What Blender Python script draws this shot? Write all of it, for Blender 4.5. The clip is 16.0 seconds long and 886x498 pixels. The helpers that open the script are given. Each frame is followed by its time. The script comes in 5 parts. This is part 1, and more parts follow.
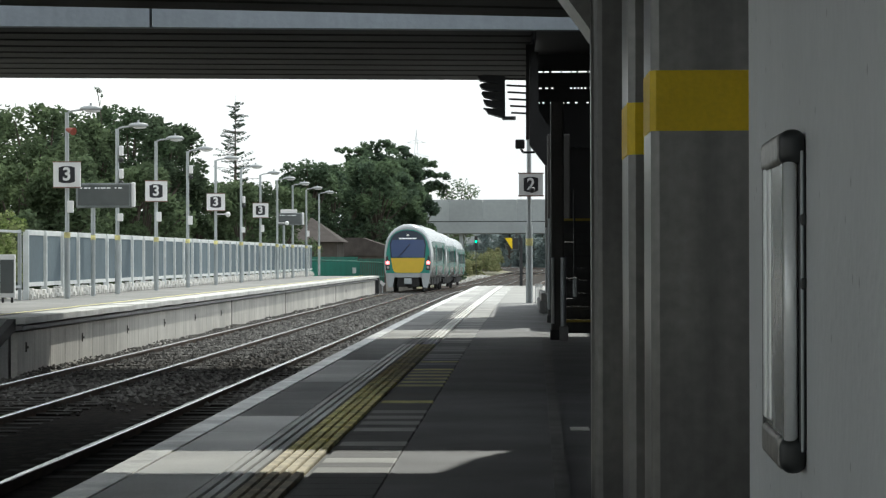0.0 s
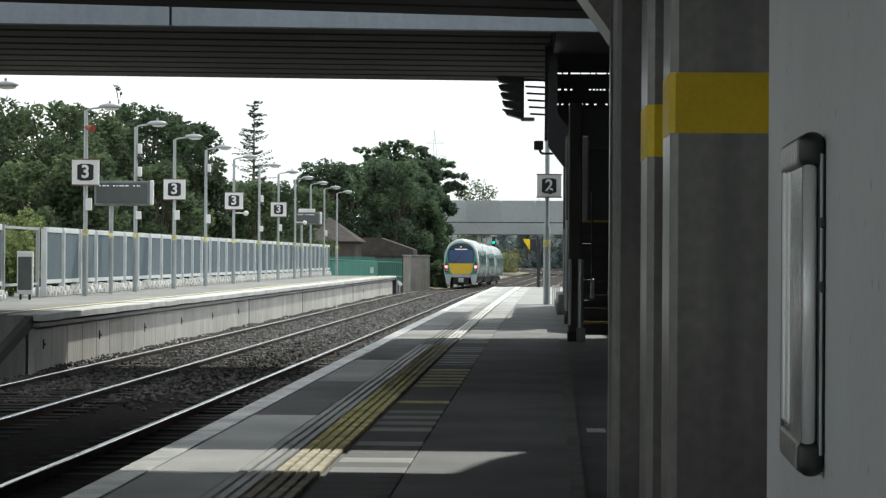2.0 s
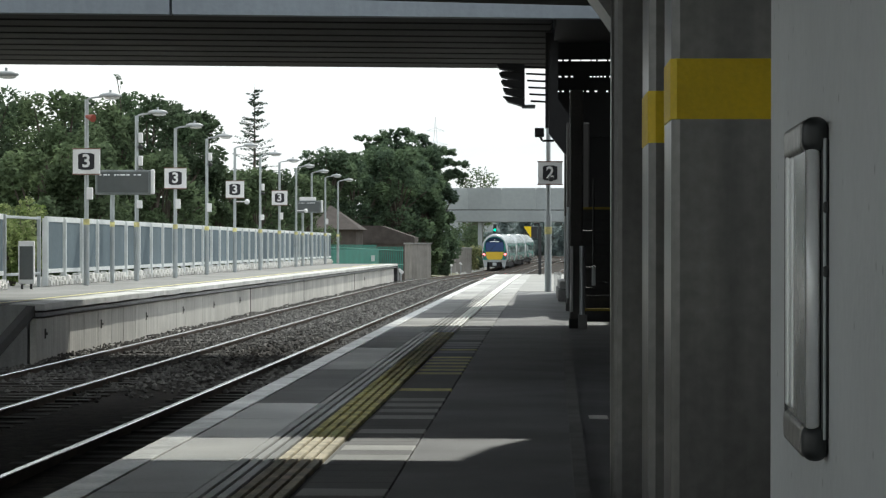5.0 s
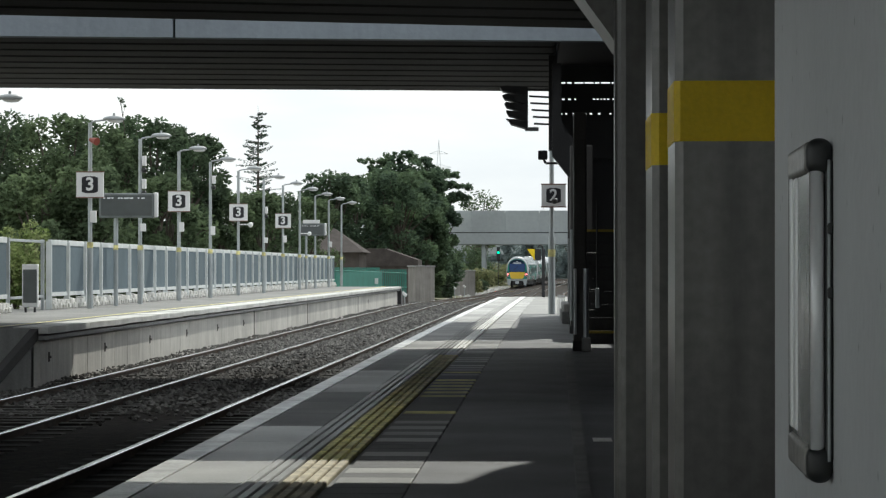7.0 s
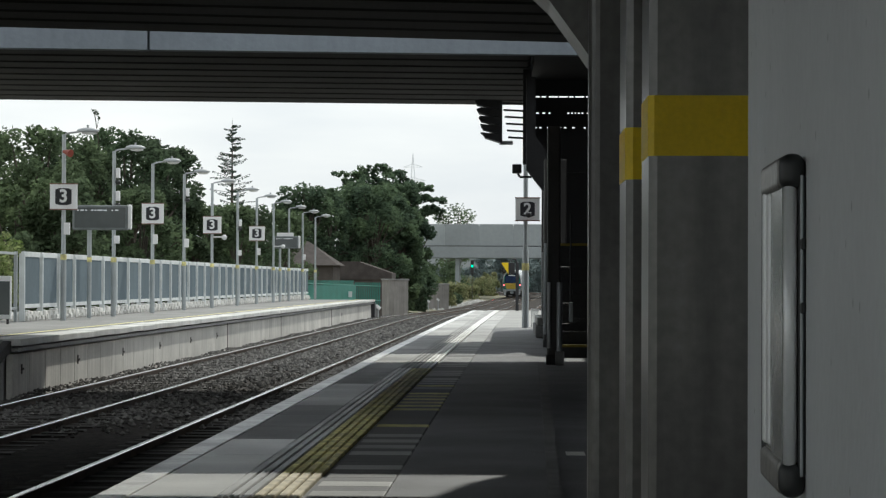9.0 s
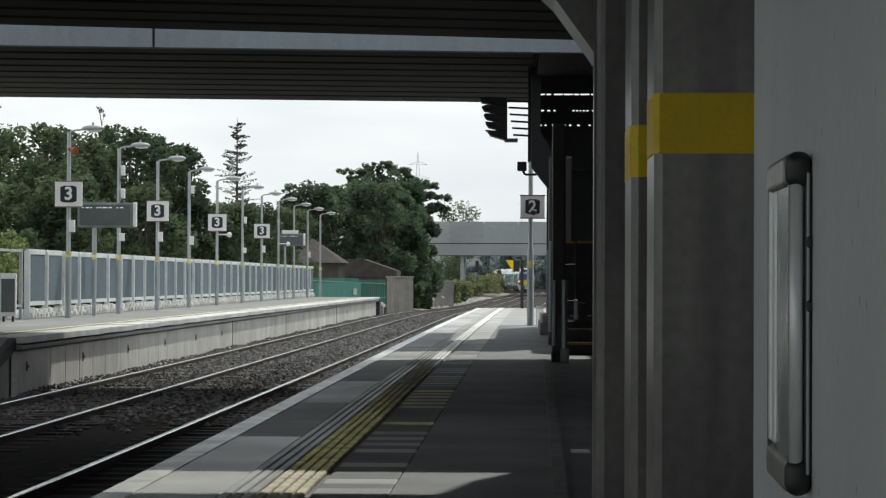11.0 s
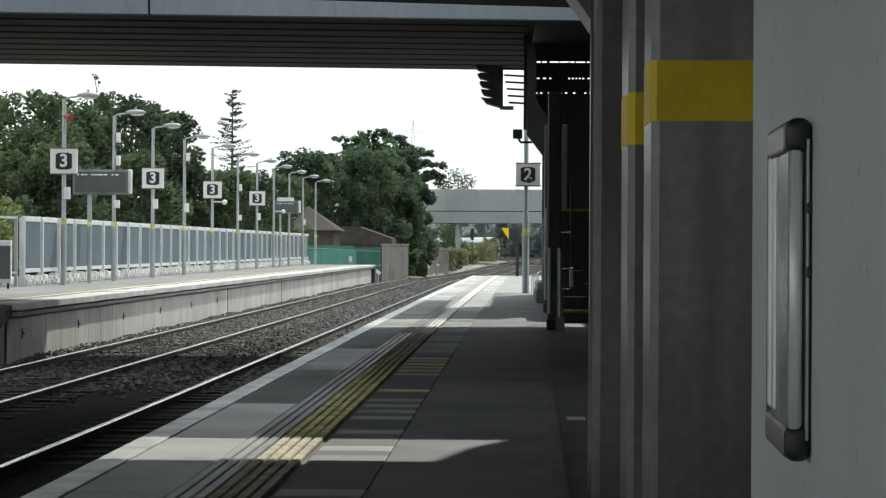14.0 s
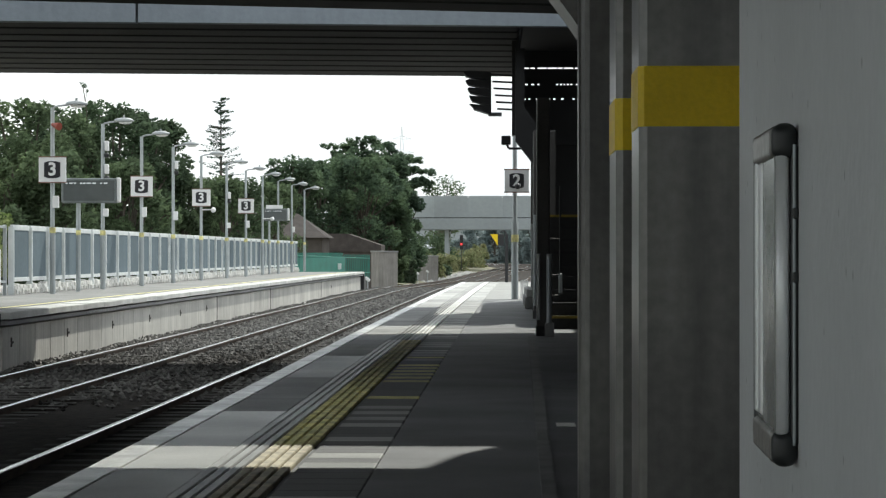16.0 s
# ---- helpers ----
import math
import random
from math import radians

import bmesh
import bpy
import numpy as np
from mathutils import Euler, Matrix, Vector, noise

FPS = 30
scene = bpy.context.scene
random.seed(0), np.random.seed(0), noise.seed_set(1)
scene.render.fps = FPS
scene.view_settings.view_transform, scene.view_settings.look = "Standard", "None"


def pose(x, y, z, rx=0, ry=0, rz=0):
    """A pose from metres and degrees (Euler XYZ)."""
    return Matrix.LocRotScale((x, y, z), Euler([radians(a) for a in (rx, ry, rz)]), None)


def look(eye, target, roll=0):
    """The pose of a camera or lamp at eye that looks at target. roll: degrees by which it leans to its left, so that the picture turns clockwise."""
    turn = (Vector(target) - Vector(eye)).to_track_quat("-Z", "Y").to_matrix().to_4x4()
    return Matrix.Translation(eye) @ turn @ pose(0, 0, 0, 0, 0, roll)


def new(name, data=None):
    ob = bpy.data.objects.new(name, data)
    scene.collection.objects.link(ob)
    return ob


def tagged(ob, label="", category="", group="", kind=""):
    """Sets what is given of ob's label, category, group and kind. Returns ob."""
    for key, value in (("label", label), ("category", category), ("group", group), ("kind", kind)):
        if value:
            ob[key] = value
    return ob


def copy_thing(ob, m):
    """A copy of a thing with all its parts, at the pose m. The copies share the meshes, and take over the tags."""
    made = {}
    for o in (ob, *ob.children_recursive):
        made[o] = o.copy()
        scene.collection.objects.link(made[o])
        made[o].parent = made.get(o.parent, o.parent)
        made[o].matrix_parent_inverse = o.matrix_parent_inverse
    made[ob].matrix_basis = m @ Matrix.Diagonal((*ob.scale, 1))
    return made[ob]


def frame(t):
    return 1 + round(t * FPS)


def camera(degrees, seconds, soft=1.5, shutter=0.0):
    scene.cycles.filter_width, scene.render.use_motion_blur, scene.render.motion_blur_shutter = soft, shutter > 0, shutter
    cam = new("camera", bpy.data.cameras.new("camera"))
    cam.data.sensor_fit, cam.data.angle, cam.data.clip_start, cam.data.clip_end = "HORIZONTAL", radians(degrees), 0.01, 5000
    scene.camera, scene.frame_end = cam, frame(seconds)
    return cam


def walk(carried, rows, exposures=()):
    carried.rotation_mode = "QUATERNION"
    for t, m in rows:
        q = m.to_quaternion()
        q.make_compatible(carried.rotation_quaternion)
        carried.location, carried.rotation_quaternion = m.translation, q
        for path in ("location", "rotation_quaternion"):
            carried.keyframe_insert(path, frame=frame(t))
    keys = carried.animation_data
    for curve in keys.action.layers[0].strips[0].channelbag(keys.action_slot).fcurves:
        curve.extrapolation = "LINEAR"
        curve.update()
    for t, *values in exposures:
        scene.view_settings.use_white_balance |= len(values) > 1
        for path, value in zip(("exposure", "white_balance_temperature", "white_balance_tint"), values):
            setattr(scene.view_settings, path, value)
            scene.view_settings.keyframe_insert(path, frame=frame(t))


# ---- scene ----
cam = camera(19.35, 16.0, soft=1.3)

# seconds, sideways metres, height, turn to the left, tilt up, lean
PATH = [
    (0.0, 0.0088, 1.0043, 1.5570, 0.1898, 0.1418),
    (0.5, 0.0102, 1.0041, 1.3899, 0.2509, 0.3044),
    (1.0, 0.0095, 1.0043, 1.7999, 0.2972, 0.0003),
    (1.5, 0.0066, 1.0037, 1.9822, 0.2290, -0.3902),
    (2.0, 0.0070, 1.0036, 1.9447, 0.2008, -0.3329),
    (2.5, 0.0070, 1.0031, 1.7067, 0.1119, -0.3164),
    (3.0, 0.0052, 1.0009, 1.6257, 0.0574, -0.2597),
    (3.5, 0.0044, 1.0008, 1.7005, -0.0363, -0.2192),
    (4.0, 0.0045, 1.0018, 1.7537, -0.0892, -0.1617),
    (6.5, 0.0037, 1.0013, 2.2542, 0.2019, -0.0442),
    (7.0, 0.0036, 1.0009, 2.0477, 0.4310, 0.0048),
    (7.5, 0.0043, 1.0024, 1.7649, 0.5252, -0.0186),
    (8.0, 0.0053, 1.0049, 1.4812, 0.6908, 0.1786),
    (8.5, 0.0024, 1.0031, 1.4615, 0.7410, 0.1569),
    (9.0, 0.0042, 1.0017, 1.4718, 0.7254, -0.2018),
    (11.5, 0.0023, 1.0021, 1.6254, 0.6234, -0.1697),
    (12.0, 0.0020, 1.0002, 1.5925, 0.5632, 0.0072),
    (12.5, -0.0008, 1.0008, 1.6862, 0.5250, -0.0135),
    (13.0, -0.0031, 0.9968, 1.6631, 0.3247, -0.2401),
    (13.5, -0.0047, 1.0002, 1.4346, 0.1391, -0.2757),
    (14.0, -0.0032, 0.9994, 1.4704, -0.0405, -0.3029),
    (14.5, -0.0008, 1.0001, 1.4220, -0.0842, -0.0091),
    (15.0, -0.0022, 0.9986, 1.3306, -0.0722, -0.1281),
    (15.5, -0.0009, 0.9995, 1.2297, -0.0340, -0.1548),
    (16.0, 0.0000, 1.0000, 1.2329, 0.1059, 0.0000),
]


def eye_pose(x, z, turn, tilt, lean):
    return pose(0.82 * x, 0, 1 + 0.82 * (z - 1), 0, 0, turn) @ pose(0, 0, 0, 90 + tilt) @ pose(0, 0, 0, 0, 0, -lean)


walk(cam, [(t, eye_pose(x, z, a, b, c)) for t, x, z, a, b, c in PATH],
     [(0.0, 0.3, 6250, 5), (6.5, 0.28, 6250, 5), (7.4, 0.02, 6250, 6), (8.2, 0.0, 6250, 6), (13.0, 0.0, 6250, 6), (13.5, 0.16, 6250, 5), (14.0, 0.32, 6250, 5), (16.0, 0.35, 6250, 5)])

# ---- light ----
SUN_AZ, SUN_EL = 19.0, 47.0          # degrees: to the right of straight ahead, above the horizon
world = bpy.data.worlds.new("sky")
scene.world = world
world.use_nodes = True
wn, wl = world.node_tree.nodes, world.node_tree.links
wn.clear()
sky = wn.new("ShaderNodeTexSky")
sky.sky_type, sky.sun_disc = "NISHITA", False
sky.sun_elevation, sky.sun_rotation = radians(SUN_EL), radians(SUN_AZ)
coord = wn.new("ShaderNodeTexCoord")
stretch = wn.new("ShaderNodeMapping")
stretch.inputs["Scale"].default_value = (1, 1, 4.5)
cloud = wn.new("ShaderNodeTexNoise")
cloud.inputs["Scale"].default_value, cloud.inputs["Detail"].default_value = 4.0, 6
tone = wn.new("ShaderNodeValToRGB")
tone.color_ramp.elements[0].position, tone.color_ramp.elements[0].color = 0.35, (7.6, 7.9, 8.4, 1)
tone.color_ramp.elements[1].position, tone.color_ramp.elements[1].color = 0.62, (10.5, 10.4, 10.2, 1)
veil = wn.new("ShaderNodeMix")
veil.data_type = "RGBA"
veil.inputs["Factor"].default_value = 0.9
bg, wout = wn.new("ShaderNodeBackground"), wn.new("ShaderNodeOutputWorld")
bg.inputs["Strength"].default_value = 0.1
wl.new(coord.outputs["Generated"], stretch.inputs["Vector"])
wl.new(stretch.outputs["Vector"], cloud.inputs["Vector"])
wl.new(cloud.outputs["Fac"], tone.inputs["Fac"])
wl.new(sky.outputs["Color"], veil.inputs["A"])
wl.new(tone.outputs["Color"], veil.inputs["B"])
wl.new(veil.outputs["Result"], bg.inputs["Color"])
wl.new(bg.outputs["Background"], wout.inputs["Surface"])
sun = new("sun", bpy.data.lights.new("sun", "SUN"))
sun.data.energy, sun.data.angle, sun.data.color = 3.2, radians(0.6), (1, 0.95, 0.86)
sun.matrix_world = look((0, 0, 60), (-math.sin(radians(SUN_AZ)) * math.cos(radians(SUN_EL)),
                                     -math.cos(radians(SUN_AZ)) * math.cos(radians(SUN_EL)), 60 - math.sin(radians(SUN_EL))))


# ---- materials ----
def mat(name, base, rough=0.7, metal=0.0, vary=0.25, scale=3.0, fine=40.0, bump=0.2, tint=None, stain=0.0, streak=0.0,
        each=0.0, thin=0.0, glow=None, glow_power=0.0, spec=0.5, island=0.0, pits=0.0):
    """A node material: base colour with coarse and fine noise, stains, streaks that run down, bump, and a shift for each object."""
    m = bpy.data.materials.new(name)
    m.use_nodes = True
    n, l = m.node_tree.nodes, m.node_tree.links
    b = n["Principled BSDF"]
    b.inputs["Roughness"].default_value, b.inputs["Metallic"].default_value = rough, metal
    b.inputs["Specular IOR Level"].default_value = spec
    geo = n.new("ShaderNodeNewGeometry")
    big, small = n.new("ShaderNodeTexNoise"), n.new("ShaderNodeTexNoise")
    big.inputs["Scale"].default_value, big.inputs["Detail"].default_value = scale, 5
    small.inputs["Scale"].default_value, small.inputs["Detail"].default_value = fine, 3
    l.new(geo.outputs["Position"], big.inputs["Vector"])
    l.new(geo.outputs["Position"], small.inputs["Vector"])

    def mul(a, c):
        x = n.new("ShaderNodeMath")
        x.operation = "MULTIPLY"
        l.new(a, x.inputs[0])
        if isinstance(c, float):
            x.inputs[1].default_value = c
        else:
            l.new(c, x.inputs[1])
        return x.outputs[0]

    def span(a, lo, hi):
        x = n.new("ShaderNodeMapRange")
        x.inputs["From Min"].default_value, x.inputs["From Max"].default_value = 0.3, 0.7
        x.inputs["To Min"].default_value, x.inputs["To Max"].default_value = lo, hi
        l.new(a, x.inputs["Value"])
        return x.outputs["Result"]

    k = mul(span(big.outputs["Fac"], 1 - vary, 1 + vary), span(small.outputs["Fac"], 1 - vary * 0.6, 1 + vary * 0.6))
    if stain:
        st = n.new("ShaderNodeTexNoise")
        st.inputs["Scale"].default_value, st.inputs["Detail"].default_value = scale * 0.35, 7
        l.new(geo.outputs["Position"], st.inputs["Vector"])
        k = mul(k, span(st.outputs["Fac"], 1 - stain, 1.0))
    if streak:
        mp, sk = n.new("ShaderNodeMapping"), n.new("ShaderNodeTexNoise")
        mp.inputs["Scale"].default_value = (6, 6, 0.35)
        sk.inputs["Scale"].default_value, sk.inputs["Detail"].default_value = 1.3, 5
        l.new(geo.outputs["Position"], mp.inputs["Vector"])
        l.new(mp.outputs["Vector"], sk.inputs["Vector"])
        k = mul(k, span(sk.outputs["Fac"], 1 - streak, 1 + streak * 0.4))
    if pits:
        vo, pr = n.new("ShaderNodeTexVoronoi"), n.new("ShaderNodeMapRange")
        vo.inputs["Scale"].default_value = 19.0
        pr.inputs["From Min"].default_value, pr.inputs["From Max"].default_value = 0.05, 0.11
        pr.inputs["To Min"].default_value, pr.inputs["To Max"].default_value = 1 - pits, 1.0
        l.new(geo.outputs["Position"], vo.inputs["Vector"])
        l.new(vo.outputs["Distance"], pr.inputs["Value"])
        k = mul(k, pr.outputs["Result"])
    if each or island:
        src = n.new("ShaderNodeObjectInfo").outputs["Random"] if each else geo.outputs["Random Per Island"]
        mr = n.new("ShaderNodeMapRange")
        a = each or island
        mr.inputs["To Min"].default_value, mr.inputs["To Max"].default_value = 1 - a, 1 + a
        l.new(src, mr.inputs["Value"])
        k = mul(k, mr.outputs["Result"])
    vm = n.new("ShaderNodeVectorMath")
    vm.operation = "SCALE"
    vm.inputs[0].default_value = base
    if tint:
        mx = n.new("ShaderNodeMix")
        mx.data_type = "RGBA"
        mx.inputs["A"].default_value, mx.inputs["B"].default_value = (*base, 1), (*tint, 1)
        l.new(span(big.outputs["Fac"], 0.0, 1.0), mx.inputs["Factor"])
        l.new(mx.outputs["Result"], vm.inputs[0])
    l.new(k, vm.inputs["Scale"])
    l.new(vm.outputs["Vector"], b.inputs["Base Color"])
    if bump:
        bp = n.new("ShaderNodeBump")
        bp.inputs["Strength"].default_value, bp.inputs["Distance"].default_value = bump, 0.02
        l.new(small.outputs["Fac"], bp.inputs["Height"])
        l.new(bp.outputs["Normal"], b.inputs["Normal"])
    if thin:
        tr, ms = n.new("ShaderNodeBsdfTranslucent"), n.new("ShaderNodeMixShader")
        ms.inputs["Fac"].default_value = thin
        l.new(vm.outputs["Vector"], tr.inputs["Color"])
        l.new(b.outputs["BSDF"], ms.inputs[1])
        l.new(tr.outputs["BSDF"], ms.inputs[2])
        l.new(ms.outputs["Shader"], n["Material Output"].inputs["Surface"])
    if glow:
        b.inputs["Emission Color"].default_value, b.inputs["Emission Strength"].default_value = (*glow, 1), glow_power
    return m


CONCRETE = mat("concrete", (0.34, 0.34, 0.33), 0.75, vary=0.14, scale=0.8, fine=25, bump=0.15, stain=0.25, streak=0.2)
# near-black copy of the concrete: shade under the bridge put into the colour
CONCRETE_SHADED = mat("shaded_concrete", (0.05, 0.05, 0.05), 0.85, vary=0.2, scale=0.5, fine=15, stain=0.3)
CONCRETE_PALE = mat("pale_concrete", (0.33, 0.37, 0.41), 0.8, vary=0.08, scale=0.4, fine=12, stain=0.3, streak=0.08)
PIER_CONCRETE = mat("pier_concrete", (0.225, 0.217, 0.20), 0.28, vary=0.22, scale=1.6, fine=24, bump=0.05, stain=0.4, streak=0.45)
WALL_PAINT = mat("painted_wall", (0.66, 0.675, 0.68), 0.55, vary=0.05, scale=2.5, fine=45, bump=0.08, stain=0.2, pits=0.4)
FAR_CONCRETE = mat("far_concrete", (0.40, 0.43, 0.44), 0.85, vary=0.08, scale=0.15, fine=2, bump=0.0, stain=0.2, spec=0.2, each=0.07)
YELLOW = mat("yellow_paint", (0.93, 0.66, 0.004), 0.5, vary=0.08, scale=4, fine=60, bump=0.1, stain=0.15)
YELLOW_WORN = mat("worn_yellow_paint", (0.84, 0.77, 0.34), 0.6, spec=0.3, vary=0.35, scale=5, fine=50, stain=0.3)
EDGE_WHITE = mat("white_edge_paint", (0.88, 0.88, 0.85), 0.22, spec=1.0, vary=0.2, scale=3, fine=50, stain=0.3, each=0.1)
BAND_BUFF = mat("buff_band_slab", (0.56, 0.53, 0.17), 0.5, spec=0.4, vary=0.35, scale=5, fine=50, stain=0.4, each=0.3)
KERB = mat("dark_kerb", (0.15, 0.15, 0.145), 0.6, vary=0.3, scale=3, fine=40, stain=0.5)
RIB_WORN = mat("worn_cream_paint", (0.56, 0.50, 0.37), 0.6, spec=0.3, vary=0.35, scale=5, fine=50, stain=0.3)
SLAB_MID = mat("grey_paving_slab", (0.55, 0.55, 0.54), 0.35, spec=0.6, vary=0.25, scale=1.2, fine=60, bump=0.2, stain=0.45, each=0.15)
SLAB_DARKER = mat("darker_paving_slab", (0.31, 0.31, 0.306), 0.45, spec=0.5, vary=0.25, scale=1.2, fine=60, bump=0.2, stain=0.45, each=0.2)
NOSING_YELLOW = mat("worn_nosing_yellow", (0.35, 0.26, 0.03), 0.7, vary=0.25, stain=0.4)
WHITE_WORN = mat("worn_white_paint", (0.80, 0.80, 0.76), 0.45, vary=0.2, scale=4, fine=50, stain=0.2)
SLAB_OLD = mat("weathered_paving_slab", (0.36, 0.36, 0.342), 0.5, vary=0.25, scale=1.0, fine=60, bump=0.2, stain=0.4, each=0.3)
END_PAVING = mat("pale_end_paving", (0.21, 0.21, 0.195), 0.55, vary=0.15, scale=1.0, fine=50, stain=0.3, each=0.05)
RUBBLE = mat("pale_rubble", (0.52, 0.51, 0.48), 0.9, vary=0.2, island=0.4)
ASPHALT = mat("asphalt", (0.13, 0.132, 0.138), 0.58, spec=0.4, vary=0.3, scale=1.2, fine=90, bump=0.3, stain=0.25)
# pale slab, base raised further to put the sun patch's brightness in
SLAB_PALE_SUNLIT = mat("paving_slab", (0.70, 0.70, 0.675), 0.30, spec=0.7, vary=0.2, scale=1.2, fine=60, bump=0.2, stain=0.4, each=0.15)
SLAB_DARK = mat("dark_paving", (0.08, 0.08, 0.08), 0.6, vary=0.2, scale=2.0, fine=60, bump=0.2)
COPING = mat("coping_stone", (0.60, 0.60, 0.57), 0.65, vary=0.15, scale=2.0, fine=40, stain=0.25, each=0.08)
WALL_PANEL = mat("platform_wall_panel", (0.64, 0.62, 0.57), 0.8, vary=0.12, scale=1.0, fine=20, stain=0.3, streak=0.18, each=0.04)
# base kept near black so the bed carries the bridge shade
BALLAST = mat("shade_dark_ballast", (0.03, 0.028, 0.026), 0.95, vary=0.4, scale=7, fine=25, bump=1.0, tint=(0.04, 0.033, 0.028), spec=0.1)
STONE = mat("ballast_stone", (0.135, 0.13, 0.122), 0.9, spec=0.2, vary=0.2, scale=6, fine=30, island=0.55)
RAIL_SIDE = mat("rusty_rail_web", (0.10, 0.07, 0.05), 0.75, metal=0.3, vary=0.3, scale=4)
RAIL_TOP = mat("polished_rail_head", (0.93, 0.93, 0.93), 0.12, metal=1.0, vary=0.05, bump=0.0)
# sleeper colour lowered to stand in for the shade under the bridge
SLEEPER = mat("shade_dark_sleeper", (0.055, 0.05, 0.045), 0.9, vary=0.2, scale=4, stain=0.3)
GALV = mat("galvanised_steel", (0.42, 0.45, 0.46), 0.45, metal=0.55, vary=0.1, scale=2, fine=30, bump=0.05)
LAMP_GREY = mat("lamp_grey", (0.38, 0.40, 0.41), 0.45, vary=0.06, bump=0.0)
PANEL_BLUE = mat("fence_panel_blue", (0.135, 0.172, 0.195), 0.8, spec=0.08, vary=0.1, scale=0.8, fine=10, bump=0.05, each=0.1)
FENCE_FRAME = mat("fence_frame", (0.66, 0.69, 0.69), 0.4, metal=0.1, vary=0.1, scale=3, bump=0.05)
BLACK = mat("black_metal", (0.018, 0.018, 0.02), 0.45, vary=0.1, bump=0.05)
DARK_STEEL = mat("dark_painted_steel", (0.022, 0.022, 0.024), 0.5, vary=0.2, scale=2, bump=0.1)
COLUMN = mat("brown_grey_column", (0.075, 0.07, 0.066), 0.5, vary=0.25, scale=2, bump=0.1, stain=0.3)
SIGN_WHITE = mat("sign_white", (0.78, 0.78, 0.78), 0.4, vary=0.04, bump=0.0)
SIGN_BLACK = mat("sign_black", (0.02, 0.02, 0.025), 0.4, vary=0.04, bump=0.0)
SCREEN = mat("display_screen", (0.10, 0.11, 0.11), 0.25, vary=0.08, bump=0.0)
SIGN_FRAME = mat("brown_sign_frame", (0.22, 0.12, 0.09), 0.6)
DISPLAY_CASE = mat("display_housing", (0.16, 0.18, 0.18), 0.4)
LED = mat("display_led_text", (0.6, 0.6, 0.6), 0.5, vary=0.0, bump=0.0, glow=(0.9, 0.95, 1.0), glow_power=0.35)
BRICK = mat("brown_brick_wall", (0.115, 0.10, 0.092), 0.9, spec=0.1, vary=0.2, scale=1.5, fine=20, stain=0.2)
ROOF = mat("brown_roof_tile", (0.072, 0.063, 0.059), 0.9, spec=0.1, vary=0.2, scale=1.5, fine=14, island=0.15)
RENDERED = mat("grey_rendered_block", (0.33, 0.31, 0.29), 0.85, vary=0.15, scale=1.0, fine=15, stain=0.25, streak=0.2)
GREEN_PAINT = mat("green_fence_paint", (0.02, 0.20, 0.15), 0.5, vary=0.15, scale=1.5, bump=0.05)
LEAF = mat("broad_leaves", (0.125, 0.172, 0.10), 0.8, spec=0.08, thin=0.45, vary=0.35, scale=0.35, fine=3, bump=0.0, tint=(0.10, 0.135, 0.07), island=0.35)
LEAF_DARK = mat("dark_leaves", (0.115, 0.155, 0.10), 0.8, spec=0.08, thin=0.4, vary=0.3, scale=0.4, fine=3, bump=0.0, tint=(0.055, 0.085, 0.045), island=0.35)
LEAF_FAR = mat("hazy_leaves", (0.10, 0.148, 0.105), 0.8, spec=0.08, thin=0.5, vary=0.3, scale=0.4, fine=3, bump=0.0, tint=(0.11, 0.155, 0.082), island=0.3)
NEEDLE = mat("conifer_needles", (0.05, 0.08, 0.055), 0.8, spec=0.08, thin=0.4, vary=0.3, scale=0.6, fine=3, bump=0.0, island=0.3)
BUSH_LEAF = mat("bush_leaves", (0.20, 0.24, 0.12), 0.8, spec=0.08, thin=0.5, vary=0.3, scale=0.7, fine=4, bump=0.0, tint=(0.24, 0.23, 0.13), island=0.35)
GATE_LEAF = mat("bright_shrub_leaves", (0.17, 0.25, 0.07), 0.7, spec=0.1, thin=0.45, vary=0.3, scale=1.5, fine=6, bump=0.0, tint=(0.28, 0.30, 0.16), island=0.35)
BARK = mat("bark", (0.09, 0.075, 0.06), 0.9, vary=0.25, scale=3)
GRASS = mat("rough_ground", (0.10, 0.11, 0.05), 0.9, vary=0.4, scale=0.3, fine=4, tint=(0.16, 0.14, 0.09))
# pale bluish base: distance haze put into the leaf colour
HAZED_WOOD = mat("haze_painted_leaves", (0.24, 0.29, 0.29), 0.8, spec=0.08, thin=0.7, vary=0.15, scale=0.1, fine=0.6, bump=0.0, island=0.12)
RUBBER = mat("black_rubber", (0.015, 0.015, 0.016), 0.7, bump=0.0)
TRAIN_SILVER = mat("train_silver_paint", (0.42, 0.45, 0.46), 0.22, metal=0.3, vary=0.05, bump=0.0)
TRAIN_GREEN = mat("train_green_paint", (0.03, 0.24, 0.19), 0.25, vary=0.05, bump=0.0)
TRAIN_TEAL = mat("train_grey_green_paint", (0.10, 0.22, 0.20), 0.25, vary=0.05, bump=0.0)
TRAIN_YELLOW = mat("train_yellow_paint", (0.66, 0.46, 0.04), 0.3, vary=0.04, bump=0.0)
TRAIN_GLASS = mat("train_window_glass", (0.02, 0.035, 0.06), 0.06, vary=0.0, bump=0.0)
TRAIN_SIDE_GLASS = mat("train_side_glass", (0.10, 0.15, 0.145), 0.08, vary=0.0, bump=0.0)
TRAIN_PANE = mat("train_blue_glass", (0.05, 0.085, 0.20), 0.08, vary=0.0, bump=0.0)
TRAIN_UNDER = mat("train_underframe", (0.025, 0.025, 0.025), 0.8, vary=0.3, bump=0.1)
